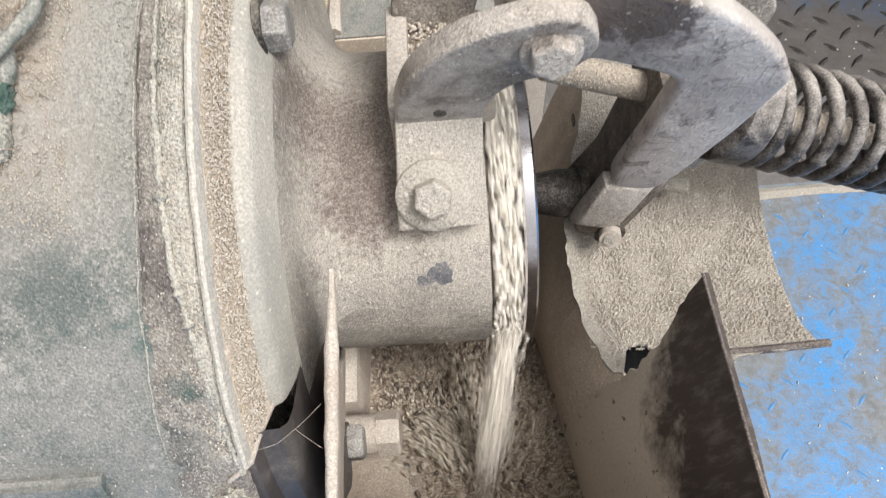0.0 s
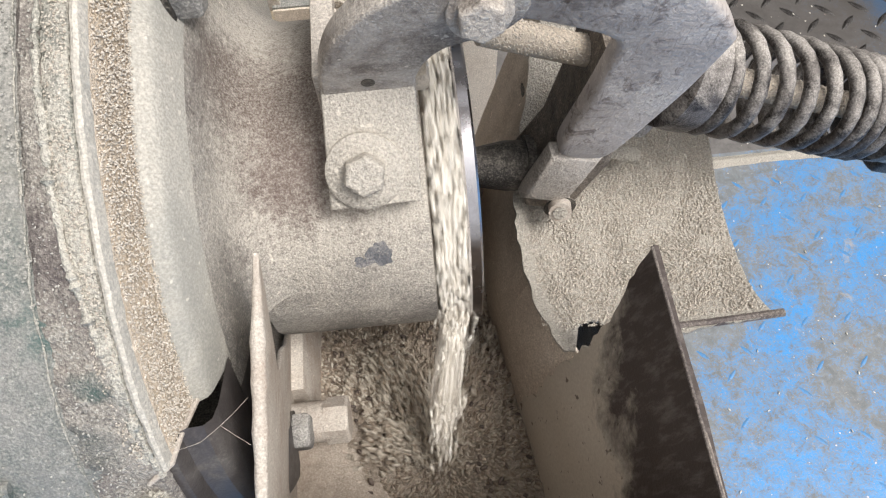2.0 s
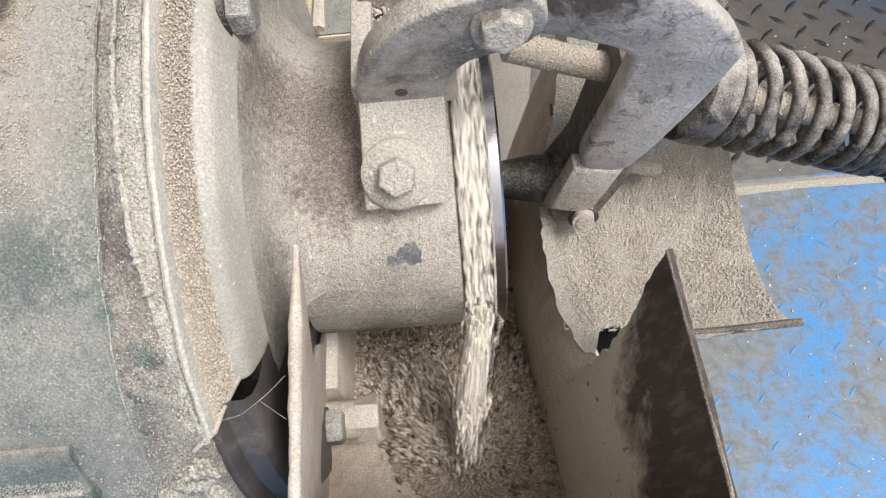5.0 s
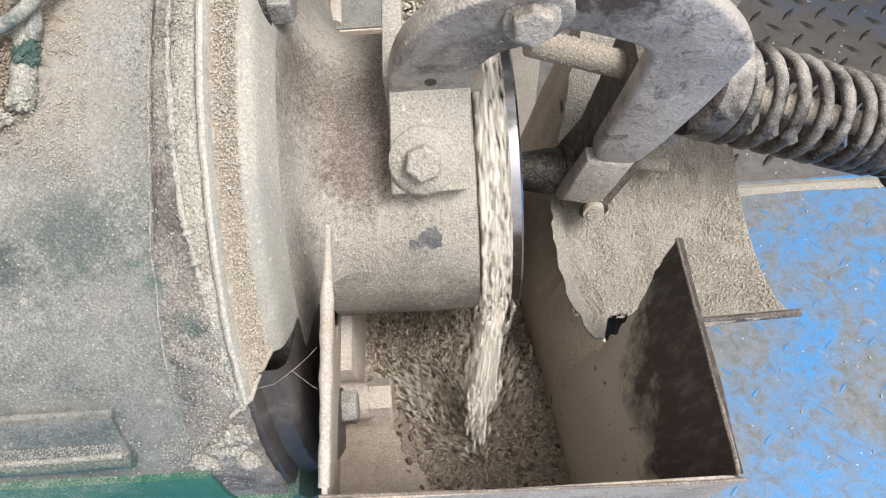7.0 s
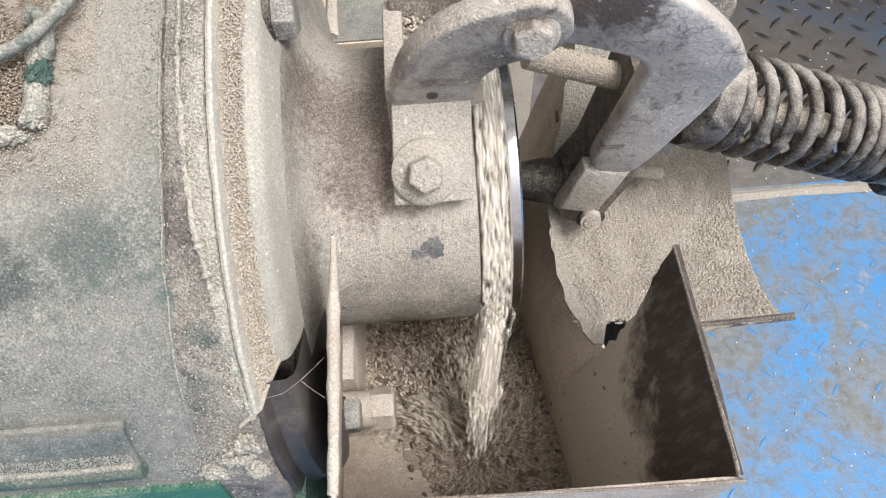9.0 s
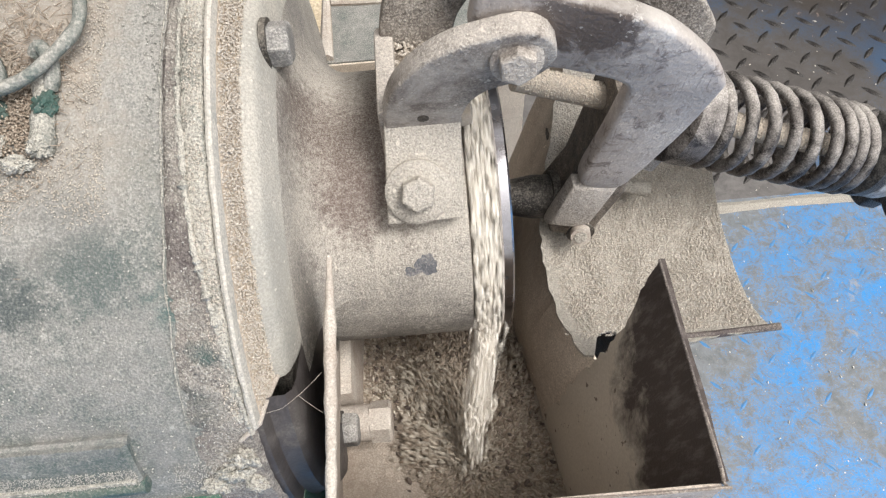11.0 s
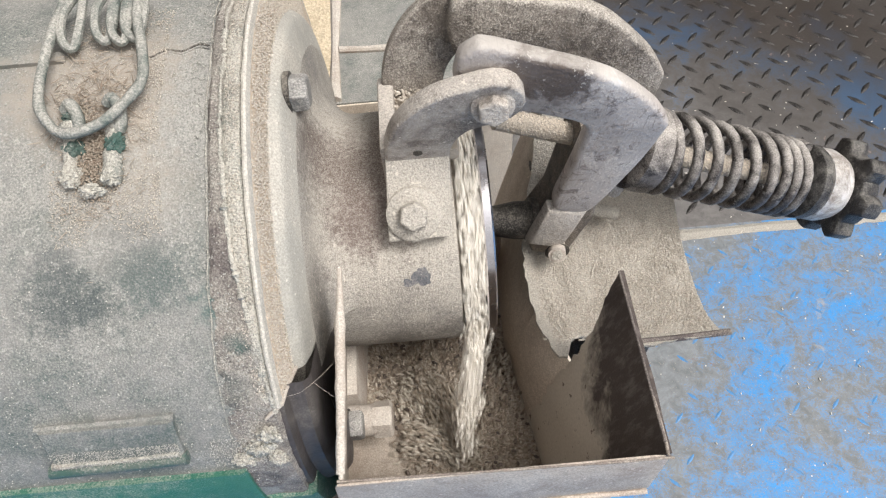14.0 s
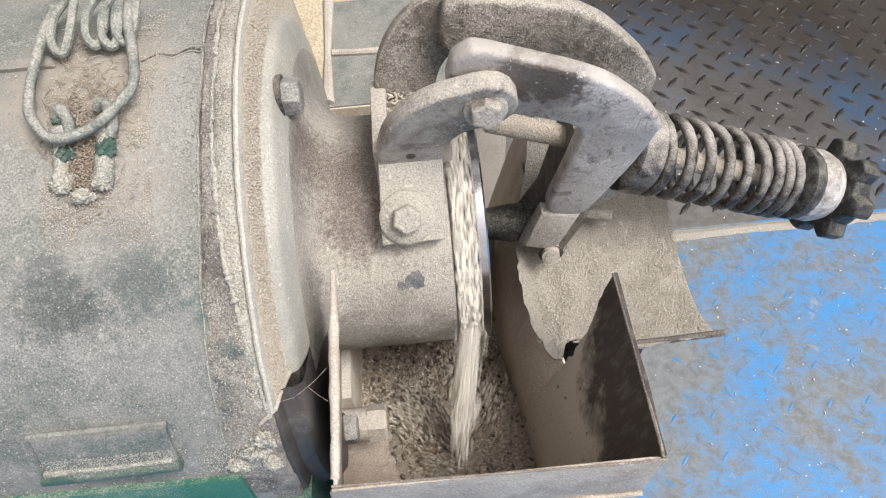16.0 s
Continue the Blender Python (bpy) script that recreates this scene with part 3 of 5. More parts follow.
add("body", revolve([(-0.75, 0.22), (-0.5, 0.2205), (-0.3, 0.22), (-0.2, 0.2195), (-0.128, 0.2195), (-0.115, 0.2185), (-0.1, 0.217)], 160, wob=0.0012), BODY_PAINT, mill, "grey-green painted drum, scuffed and floury")
bead, edge_line = [], []
for k in range(541):
    deg = -206 + k / 2
    q = Vector((math.cos(radians(deg)), math.sin(radians(deg)), 0))
    bead.append(drum_at(bead_x(deg), deg, 0.2198 + 0.001 * noise.noise(q * 9)))
    edge_line.append(drum_at(paint_edge_x(deg + 5), deg + 5, 0.2196))
add("weld_bead", tube(bead, lambda u: 0.0016 + 0.0014 * noise.noise(Vector((u * 150, 0, 0))) + 0.0014 * noise.noise(Vector((u * 480, 4, 0))), 12, cap=False, wob=0.5), WELD, mill, "lumpy pale weld seam round the drum")
add("paint_edge", tube(edge_line, lambda u: 0.0004 + 0.0007 * noise.noise(Vector((u * 130, 9, 0))) + 0.0004 * noise.noise(Vector((u * 700, 2, 0))), 8, cap=False), WELD, mill, "crusted broken edge of the drum's paint")


def seam_band(deg):
    a, b = paint_edge_x(deg), bead_x(deg)
    return [(a - 0.0005, 0.2165), (a + 0.001, 0.2188), (a + (b - a) * 0.35, 0.2201), (a + (b - a) * 0.7, 0.2198), (b, 0.2205), (b + 0.002, 0.217)]


add("seam_band", revolve(seam_band, 420, -206, 86, wob=0.0022), SEAM, mill, "rough brownish band beside the weld")
END_RIM = [(-0.107, 0.2165), (-0.1, 0.2196), (-0.096, 0.2206), (-0.0925, 0.2202), (-0.0905, 0.216), (-0.09, 0.21)]
FACE = [(-0.0885, 0.2165), (-0.0874, 0.2145), (-0.0864, 0.2), (-0.0846, 0.186), (-0.084, 0.178)]
RING = [(-0.0868, 0.19), (-0.0846, 0.1868), (-0.082, 0.1845), (-0.079, 0.1825), (-0.0772, 0.1795), (-0.076, 0.175), (-0.074, 0.167), (-0.0722, 0.158)]
NECK_FOOT = [(-0.0725, 0.159), (-0.0716, 0.153), (-0.071, 0.147)] + fillet(-0.0705, 0.143, -0.045, 0.1, 12)[1:]
add("end_flange", revolve(END_RIM, 300, -200, DUST_LINE, wob=0.0022), WELD, mill, "rough floury flange rim")
add("rim_strip", revolve([(-0.0918, 0.2185), (-0.0912, 0.2205), (-0.0898, 0.2212), (-0.0884, 0.2204), (-0.0876, 0.2165), (-0.0874, 0.214)], 300, -200, DUST_LINE, wob=0.0014), PALE, mill, "pale smooth lip of the flange")
add("flange_face", revolve(FACE, 200, -200, DUST_LINE, wob=0.0018), FACE_BRAN, mill, "flange face caked with bran")
add("neck_flange", revolve(RING, 160, -200, DUST_LINE, wob=0.0005), RING_PAINT, mill, "smooth grey-green flange ring of the neck")
add("lower_flange", revolve([(-0.093, 0.214), (-0.0885, 0.2125), (-0.087, 0.209), (-0.0862, 0.204), (-0.0835, 0.2025), (-0.0765, 0.202), (-0.0732, 0.1985), (-0.072, 0.19), (-0.0725, 0.16)], 60, DUST_LINE - 1, 120), CLEAN_SHADED, mill, "clean underside of the flange below the dust, its shade painted in")
add("lower_band", revolve([(-0.118, 0.2165), (-0.11, 0.218), (-0.096, 0.2185), (-0.0925, 0.2165), (-0.0915, 0.21)], 90, DUST_LINE - 1, 110, wob=0.0014), SEAM, mill, "dusty band beside the clean underside")
add("dust_ledge", tube([drum_at(-0.099, DUST_LINE + 2.2, 0.2205), drum_at(-0.0945, DUST_LINE + 1.0, 0.221), drum_at(-0.0885, DUST_LINE, 0.217), drum_at(-0.0865, DUST_LINE - 0.4, 0.205), drum_at(-0.083, DUST_LINE - 0.6, 0.185)], 0.0014, 8, wob=0.6), EDGE, mill, "edge of the dust layer")
add("neck", revolve([(-0.068, 0.0995), (-0.046, 0.1), (-0.01, 0.1), (0.0285, 0.1), (0.0305, 0.099), (0.0312, 0.097), (0.0312, 0.0885), (0.0, 0.0885)], 200, wob=0.0008), NECK, mill, "floury cast outlet neck")
add("neck_flare", revolve(NECK_FOOT, 130, -200, 71, wob=0.0006), NECK, mill, "floury flare of the neck into its flange")
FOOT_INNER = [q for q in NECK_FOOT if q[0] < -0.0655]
add("neck_flare", revolve(FOOT_INNER, 30, 71, 100, wob=0.0003), CLEAN_SHADED, mill, "flare under the neck, coloured dark for the shade of the gap")
add("outlet_liner", revolve([(0.0, 0.088), (0.0335, 0.088), (0.0345, 0.0865), (0.0345, 0.081), (0.0, 0.081)], 96), FLOUR, mill, "bran-caked liner ring of the outlet")

for a in (0, 120, 180, 240):
    r = 0.168
    at = Vector((-0.0768, -r * math.sin(radians(a)), AXIS_Z + r * math.cos(radians(a))))
    b = add("flange_bolt", hex_head(frame_of(at + Vector((0.003, 0, 0)), (0, math.cos(radians(a + 20)), math.sin(radians(a + 20))), (1, 0, 0)), 0.0225, 0.0125), BOLT, mill, "grey steel hexagon bolt", False)
    child("washer", lathe([(0.0148, 0), (0.0148, 0.0035)], frame_of(at, (0, 1, 0), (1, 0, 0)), 28), DARK, b)


def lump(at, size, seed):
    """A rough lump of weld spatter and caked meal."""
    bm = bmesh.new()
    bmesh.ops.create_icosphere(bm, subdivisions=4, radius=1)
    for v in bm.verts:
        d = v.co.normalized()
        q = 1 + 0.4 * noise.noise(d * 1.6 + Vector((seed, 0, 0))) + 0.3 * noise.noise(d * 4.5 + Vector((0, seed, 0))) + 0.16 * noise.noise(d * 11)
        v.co = at + Vector((d.x * size[0], d.y * size[1], d.z * size[2])) * q
    return bm


def drum_patch(x0, x1, a0, a1, r, depth, bevel=0.004):
    """A pad that follows the drum from angle a0 to a1 (0 is up, 90 faces the front)."""
    bm = bmesh.new()
    n = 10
    rows = []
    for i in range(n + 1):
        a = radians(a0 + (a1 - a0) * i / n)
        rows.append([bm.verts.new((x, -q * math.sin(a), AXIS_Z + q * math.cos(a))) for x, q in ((x0, r - depth), (x0, r - 0.002), (x0 + bevel, r), (x1 - bevel, r), (x1, r - 0.002), (x1, r - depth))])
    for p, q in zip(rows, rows[1:]):
        for j in range(5):
            bm.faces.new((p[j], p[j + 1], q[j + 1], q[j]))
    bm.faces.new(rows[0])
    bm.faces.new(rows[-1][::-1])
    bmesh.ops.recalc_face_normals(bm, faces=bm.faces)
    return bm


# framed inspection cover low on the drum
cover = add("cover_plate", drum_patch(-0.236, -0.154, 63.2, 71.2, 0.2248, 0.008, 0.002), BODY_PAINT, mill, "raised rectangular cover plate")
child("cover_lip", tube([drum_at(-0.240, 72.3, 0.2232), drum_at(-0.2, 72.1, 0.2236), drum_at(-0.153, 71.7, 0.2232)], 0.0042, 10, wob=0.2), LIP, cover, "rolled lower lip")
child("flour_ridge", tube([drum_at(-0.236, 70.6, 0.2246), drum_at(-0.195, 70.4, 0.2252), drum_at(-0.156, 70.1, 0.2246)], 0.0018, 8, wob=0.9), WELD, cover, "flour lying along the lip")
child("cover_bead", tube([drum_at(-0.238, 63.2, 0.2205), drum_at(-0.153, 63.0, 0.2205)], 0.0026, 8), BODY_PAINT, cover)
add("foot_band", drum_patch(-0.75, -0.122, 78, 99, 0.2235, 0.008), GREEN, mill, "green enamel foot band of the drum")
add("flange_foot", drum_patch(-0.122, -0.086, 92, 118, 0.2215, 0.03), GREEN, mill, "chipped green flange foot")
for x, deg, size in ((-0.108, 72, (0.009, 0.005, 0.008)), (-0.1, 69, (0.007, 0.005, 0.009)), (-0.119, 74.5, (0.008, 0.005, 0.006)), (-0.098, 75, (0.006, 0.005, 0.007))):
    add("weld_lump", lump(drum_at(x, deg, 0.2195), size, deg), WELD, mill, "lump of weld and caked flour")


def barrel_scuff(x, deg, wx, wa, seed, r=0.1, lift=0.0004):
    """A bare patch with a ragged outline, lying on the barrel or drum."""
    bm = bmesh.new()
    n = 40
    mid = bm.verts.new(drum_at(x, deg, r + lift))
    ring = []
    for k in range(n):
        a = 2 * math.pi * k / n
        q = 1 + 0.55 * noise.noise(Vector((math.cos(a) * 1.3, math.sin(a) * 1.3, seed))) + 0.25 * noise.noise(Vector((math.cos(a) * 4, math.sin(a) * 4, seed)))
        ring.append(bm.verts.new(drum_at(x + wx * q * math.cos(a), deg + wa * q * math.sin(a), r + lift)))
    for k in range(n):
        bm.faces.new((mid, ring[k], ring[(k + 1) % n]))
    bmesh.ops.recalc_face_normals(bm, faces=bm.faces)
    return bm


add("bare_patch", barrel_scuff(0.001, 58.5, 0.0085, 4.2, 3.1), SCUFF, mill, "bare blue-grey patch rubbed through the flour")
add("bare_patch", barrel_scuff(-0.0075, 60.5, 0.0055, 2.2, 7.7, lift=0.0006), SCUFF, mill, "bare blue-grey patch rubbed through the flour")

# wisps of cobweb across the dark gap
for a, b, sag in (((-0.0885, -0.1885, 0.4685), (-0.078, -0.185, 0.465), 0.0005), ((-0.078, -0.185, 0.465), (-0.0575, -0.168, 0.4665), 0.002), ((-0.07, -0.1785, 0.4645), (-0.058, -0.187, 0.4585), 0.0015)):
    a, b = Vector(a), Vector(b)
    line = [a.lerp(b, k / 8) - Vector((0, 0, sag * math.sin(k / 8 * math.pi))) for k in range(9)]
    add("cobweb", tube(line, lambda u: 0.00004 + 0.00008 * abs(math.sin(u * 9)), 5), EDGE, mill, "dusty strand of cobweb")

# wire bail and spring clip on the drum's top
bail = [drum_at(-0.203, -7, 0.234), drum_at(-0.2035, 2, 0.2335), drum_at(-0.2035, 12, 0.233), drum_at(-0.1955, 16.5, 0.233), drum_at(-0.184, 18.2, 0.234), drum_at(-0.166, 17.2, 0.235), drum_at(-0.151, 13.5, 0.234), drum_at(-0.1445, 10, 0.233), drum_at(-0.1475, 4, 0.2335), drum_at(-0.1525, -1, 0.234), drum_at(-0.156, -7, 0.236)]
add("bail_handle", tube(smooth_line([tuple(p) for p in bail], 6), 0.0031, 12, wob=0.15), WIRE, mill, "bent wire bail handle, green paint under dust")
for x, d in ((-0.196, -3.5), (-0.176, -4.5), (-0.166, -4.0), (-0.158, -4.5)):
    loop = [drum_at(x, d - 5, 0.236), drum_at(x - 0.004, d, 0.2345), drum_at(x - 0.002, d + 4.5, 0.231), drum_at(x + 0.004, d + 5.5, 0.2275), drum_at(x + 0.0075, d + 2, 0.2325), drum_at(x + 0.006, d - 4, 0.236)]
    add("wire_loop", tube(smooth_line([tuple(p) for p in loop], 5), 0.0028, 8), WIRE, mill, "twisted end of the wire handle")
for x, d0 in ((-0.187, 15), (-0.163, 14.5)):
    clip = [drum_at(x - 0.004, d0 - 1.6, 0.226), drum_at(x, d0 - 2.0, 0.2295), drum_at(x + 0.004, d0 - 0.5, 0.2285)]
    clip += [drum_at(x + 0.0045, d0 + 1.2, 0.226), drum_at(x + 0.002, d0 + 2.6, 0.223)]
    lug = add("hinge_lug", tube([drum_at(x - 0.001, d0 + 0.5 + k * 0.45, 0.2225) for k in range(23)], 0.0052, 10, wob=0.55), WELD, mill, "crusted hinge lug under the handle")
    child("hook", tube(smooth_line([tuple(p) for p in clip], 6), 0.0036, 10, wob=0.2), WIRE, lug)
for x, deg, size in ((-0.188, 14.5, (0.005, 0.004, 0.005)), (-0.186, 19.5, (0.006, 0.005, 0.004)), (-0.187, 23.5, (0.006, 0.006, 0.004)), (-0.163, 19, (0.006, 0.008, 0.004)), (-0.165, 24, (0.005, 0.006, 0.004)), (-0.176, 26, (0.007, 0.004, 0.004))):
    add("hinge_lump", lump(drum_at(x, deg, 0.224), size, deg + x * 100), LIP if deg < 20 else WELD, mill, "lump of old paint and caked meal on the hinge")
crease = [drum_at(-0.152 + 0.0395 * k / 12, 3.0 + 0.5 * math.sin(k * 1.1) - 0.12 * k, 0.2197) for k in range(13)]
add("plate_joint", tube(crease, 0.0009, 6, wob=0.6), DARK, mill, "dark open joint between drum plates")
add("joint_ridge", tube([q + Vector((0, -0.0018, -0.0002)) for q in crease], 0.0009, 6, wob=0.9), BODY_PAINT, mill, "flour along the plate joint")
add("seam_strip", drum_patch(-0.75, -0.2, 1, 3, 0.2225, 0.006), BODY_PAINT, mill)

add("under_frame", box((0.62, 0.34, 0.3), (-0.42, 0, 0.15), 0.004), DARK, mill, "dark steel base under the drum")
add("base_post", box((0.05, 0.2, 0.3), (-0.14, 0.03, 0.15), 0.004), DARK, mill)

# block of the frame behind the neck
frame_block = thing("feed_box", (0.03, 0.3, 0.0), "floury grey sheet box standing behind the outlet", "box")
add("side_panel", box((0.2, 0.004, 0.31), (0.017, 0.215, 0.155), 0.001), TAN, frame_block, "tan floury front panel")
add("top_panel", box((0.2, 0.18, 0.004), (0.017, 0.305, 0.31), 0.001), BODY_PAINT, frame_block, "dusty flat top sheet")
add("lip", tube([(-0.083, 0.218, 0.313), (-0.0835, 0.3, 0.314), (-0.083, 0.392, 0.313)], 0.0065, 8, wob=0.8), EDGE, frame_block, "flour-crusted upturned lip")
add("ridge", tube([(-0.078, 0.3, 0.314), (-0.05, 0.297, 0.3145), (0.0, 0.296, 0.314)], 0.004, 8, wob=0.7), EDGE, frame_block, "ridge of caked flour")
add("end_panel", box((0.004, 0.176, 0.31), (-0.081, 0.305, 0.153), 0.001), BODY_PAINT, frame_block)

bran = grid_sheet(-0.75, -0.0, 0.3, 1.3, 60, 60, lambda x, y: max(0.004, 0.12 * math.exp(-((x + 0.2) / 0.3) ** 2 - ((y - 0.75) / 0.4) ** 2) + 0.006 * noise.noise(Vector((x * 30, y * 30, 0)))))
tagged(part("bran_pile", bran, BRAN_FLOOR), "beige bran heaped on the floor behind the mill", "bran", kind="stuff")

# ---- discharge disc ----
DISC_X = 0.0545
disc = thing("discharge_disc", (DISC_X, 0, AXIS_Z), "round steel pressure disc with a bright polished rim", "disc")
add("plate", revolve([(DISC_X - 0.004, 0.0), (DISC_X - 0.004, 0.096), (DISC_X + 0.003, 0.096), (DISC_X + 0.003, 0.0)], 96), DARK, disc)
add("rim", revolve([(DISC_X - 0.0042, 0.095), (DISC_X - 0.0042, 0.1), (DISC_X - 0.003, 0.1015), (DISC_X + 0.0025, 0.1015), (DISC_X + 0.0038, 0.1), (DISC_X + 0.0038, 0.095)], 140), CHROME, disc, "bright polished rim")
add("hub", revolve([(DISC_X + 0.002, 0.02), (DISC_X + 0.008, 0.018), (DISC_X + 0.008, 0.0)], 32), DARK, disc)

# ---- bracket with two ears ----
bracket = thing("pressure_bracket", (0.01, 0, 0.46), "floury steel bracket with two curved ears bolted on the outlet", "bracket")
PAD_N = Vector((0, -0.75, 0.66)).normalized()
EAR_N = Vector((0, -1, -0.2)).normalized()
for side in (1, -1):
    flip = Matrix.Diagonal((1, side, 1, 1))
    pad_m = frame_of((0.0045, -0.0552, 0.4845), (1, 0, 0), PAD_N)
    bm = slab([(-0.0235, -0.0315), (0.0225, -0.031), (0.0255, 0.0345), (-0.0195, 0.0345)], 0.016, pad_m, 0.0018)
    bmesh.ops.transform(bm, matrix=flip, verts=bm.verts)
    bmesh.ops.recalc_face_normals(bm, faces=bm.faces)
    add("pad", bm, CAST, bracket, "floury bolted foot of an ear")
    # arm that bends outward at the crease and curls over to the pivot
    ear_m = frame_of((0.0079, -0.0389, 0.511), (1, 0, 0), EAR_N)
    # the plane's y runs up the ear
    s = 1 if (ear_m.to_3x3() @ Vector((0, 1, 0))).z > 0 else -1
    line = [(0.0, s * -0.01, 0.0222), (0.0005, s * 0.004, 0.0222), (0.008, s * 0.025, 0.0222), (0.024, s * 0.0425, 0.022), (0.0488, s * 0.0515, 0.0215)]
    bm = slab(strap(line), 0.014, ear_m, 0.002)
    bmesh.ops.transform(bm, matrix=flip, verts=bm.verts)
    bmesh.ops.recalc_face_normals(bm, faces=bm.faces)
    add("ear", bm, STEEL if side > 0 else MEALY, bracket, "curved grey ear plate with worn paint" if side > 0 else "curved ear plate, brown with caked meal")
    boss_m = frame_of((0.008, -0.0435, 0.461), (1, 0, 0), PAD_N)
    bm = slab([(-0.027, -0.022), (0.0215, -0.0215), (0.022, 0.03), (-0.022, 0.03)], 0.03, boss_m, 0.002)
    bmesh.ops.transform(bm, matrix=flip, verts=bm.verts)
    bmesh.ops.recalc_face_normals(bm, faces=bm.faces)
    add("boss", bm, CAST, bracket)
    m = frame_of(flip @ Vector((0.001, -0.0636, 0.4762)), (1, 0, 0), Vector((0, PAD_N.y * side, PAD_N.z)))
    b = add("bolt", hex_head(m @ pose(0, 0, 0.003, 0, 0, 8), 0.0188, 0.0098), CAST, bracket, "floury hexagon bolt", False)
    child("washer", lathe([(0.0195, -0.001), (0.0195, 0.002), (0.0175, 0.0035)], m, 40), CAST, b)
    if side < 0:
        continue
    e = flip @ Vector((0.0572, -0.0492, 0.5625))
    m = frame_of(e, (1, 0, 0), Vector((0.06, -0.98 * side, 0.12)))
    b = add("pivot_bolt", hex_head(m @ pose(0, 0, 0.002, 0, 0, 20), 0.0182, 0.008), STEEL, bracket, "worn pivot bolt head", False)
    child("washer", lathe([(0.0138, -0.001), (0.0138, 0.0024), (0.0125, 0.0032)], m, 36), STEEL, b)
    h = flip @ Vector((0.0079, -0.0389, 0.5125))
    add("hole", lathe([(0.0034, 0.0), (0.0034, 0.0006)], frame_of(h, (1, 0, 0), Vector((0, EAR_N.y * side, EAR_N.z))), 16), DARK, bracket, "small drilled hole")
add("pivot_shaft", tube([(0.0572, -0.048, 0.562), (0.0572, -0.012, 0.561)], 0.008, 20), STEEL, bracket)
add("cross_web", box((0.05, 0.07, 0.012), (0.012, 0.0, 0.5), 0.004, pose(0, 0, 0, 0, -6, 0)), FLOUR, bracket, "cross web heaped with bran")
add("rear_web", box((0.012, 0.07, 0.05), (-0.012, 0.0, 0.49), 0.003), STEEL, bracket)

# ---- pressure lever ----
lever = thing("pressure_lever", (0.13, 0, 0.45), "forked grey steel lever that presses the outlet disc", "lever")
CHEEK_N = Vector((0, -1, -0.11)).normalized()


def fit_arm_view(bm, shift=Vector((-0.0056, -0.0141, 0.0184))):
    """Shift and shrink an arm from the pivot to the knee, to fit the camera's view."""
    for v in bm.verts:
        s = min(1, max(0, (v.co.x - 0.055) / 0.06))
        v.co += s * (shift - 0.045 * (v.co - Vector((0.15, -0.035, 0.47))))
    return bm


def rounded(outline, cut=0.16, times=3):
    """Cut the corners of a closed outline again and again."""
    p = [np.array(q, float) for q in outline]
    for _ in range(times):
        p = [q for a, b in zip(p, p[1:] + p[:1]) for q in (a + (b - a) * cut, b + (a - b) * cut)]
        cut = 0.25
    return [tuple(q) for q in p]


for side in (1, -1):
    flip = Matrix.Diagonal((1, side, 1, 1))
    cm = frame_of((0.0, -0.031, 0.53 if side > 0 else 0.521), (1, 0, 0), CHEEK_N)
    s = 1 if (cm.to_3x3() @ Vector((0, 1, 0))).z > 0 else -1
    out = [(0.034, 0.04), (0.038, 0.06), (0.05, 0.069), (0.062, 0.065), (0.0815, 0.056), (0.1163, 0.0405), (0.1388, 0.0275), (0.1556, 0.0125), (0.1743, -0.007), (0.186, -0.026), (0.184, -0.035),
           (0.1754, -0.07), (0.1465, -0.147), (0.1105, -0.1335), (0.1215, -0.073), (0.127, -0.03), (0.1255, -0.02), (0.1168, -0.013), (0.084, 0.0025), (0.058, 0.008), (0.04, 0.02)]
    out = [(x, s * z) for x, z in out]
    bm = slab(rounded(out), 0.0145 if side > 0 else 0.019, cm, 0.0042)
    fit_arm_view(bm) if side > 0 else fit_arm_view(bm, Vector((0.009, -0.006, 0.012)))
    bmesh.ops.transform(bm, matrix=flip, verts=bm.verts)
    bmesh.ops.recalc_face_normals(bm, faces=bm.faces)
    add("cheek", bm, CHEEK if side > 0 else MEALY, lever, "scraped grey cheek plate of the fork" if side > 0 else "cheek plate of the fork, brown with caked meal")
leg = slab([(0.126, 0.125), (0.15, 0.12), (0.148, 0.02), (0.131, -0.03), (0.119, -0.033), (0.098, -0.025), (0.095, -0.012), (0.112, 0.026), (0.121, 0.08)], 0.046, frame_of((0.0, -0.0225, 0.372), (1, 0, 0), (0, -1, 0)), 0.003)
add("leg", leg, OILY, lever, "dark oily lower leg of the fork")
add("front_block", fit_arm_view(slab([(0.0945, -0.024), (0.1095, 0.027), (0.127, 0.0235), (0.1445, 0.0185), (0.136, -0.01), (0.13, -0.028), (0.12, -0.034)], 0.014, frame_of((0.0, -0.0165, 0.372), (1, 0, 0), (0, -1, 0)), 0.005)), STEEL, lever, "worn front of the lower leg")
add("presser_screw", tube([(DISC_X + 0.006, 0, 0.368), (0.085, 0, 0.366), (0.102, 0, 0.364)], lambda u: 0.0125 + 0.0045 * min(1, u * 2), 20), DARK, lever, "short black pressing screw")
add("presser_collar", tube([(0.0985, 0, 0.3645), (0.106, 0, 0.364)], 0.02, 24), DARK, lever)
pin = add("cotter_pin", tube([(0.121, -0.012, 0.352), (0.1185, -0.028, 0.359), (0.117, -0.0385, 0.3635)], 0.0075, 20, wob=0.12), EDGE, lever, "flour-whitened pin end")
child("bore", lathe([(0.0048, 0.0), (0.0048, 0.0005)], frame_of((0.1169, -0.0388, 0.3637), (1, 0, 0), Vector((-0.0015, -0.0105, 0.0045))), 20), TRAY, pin, "dusty hollow end")
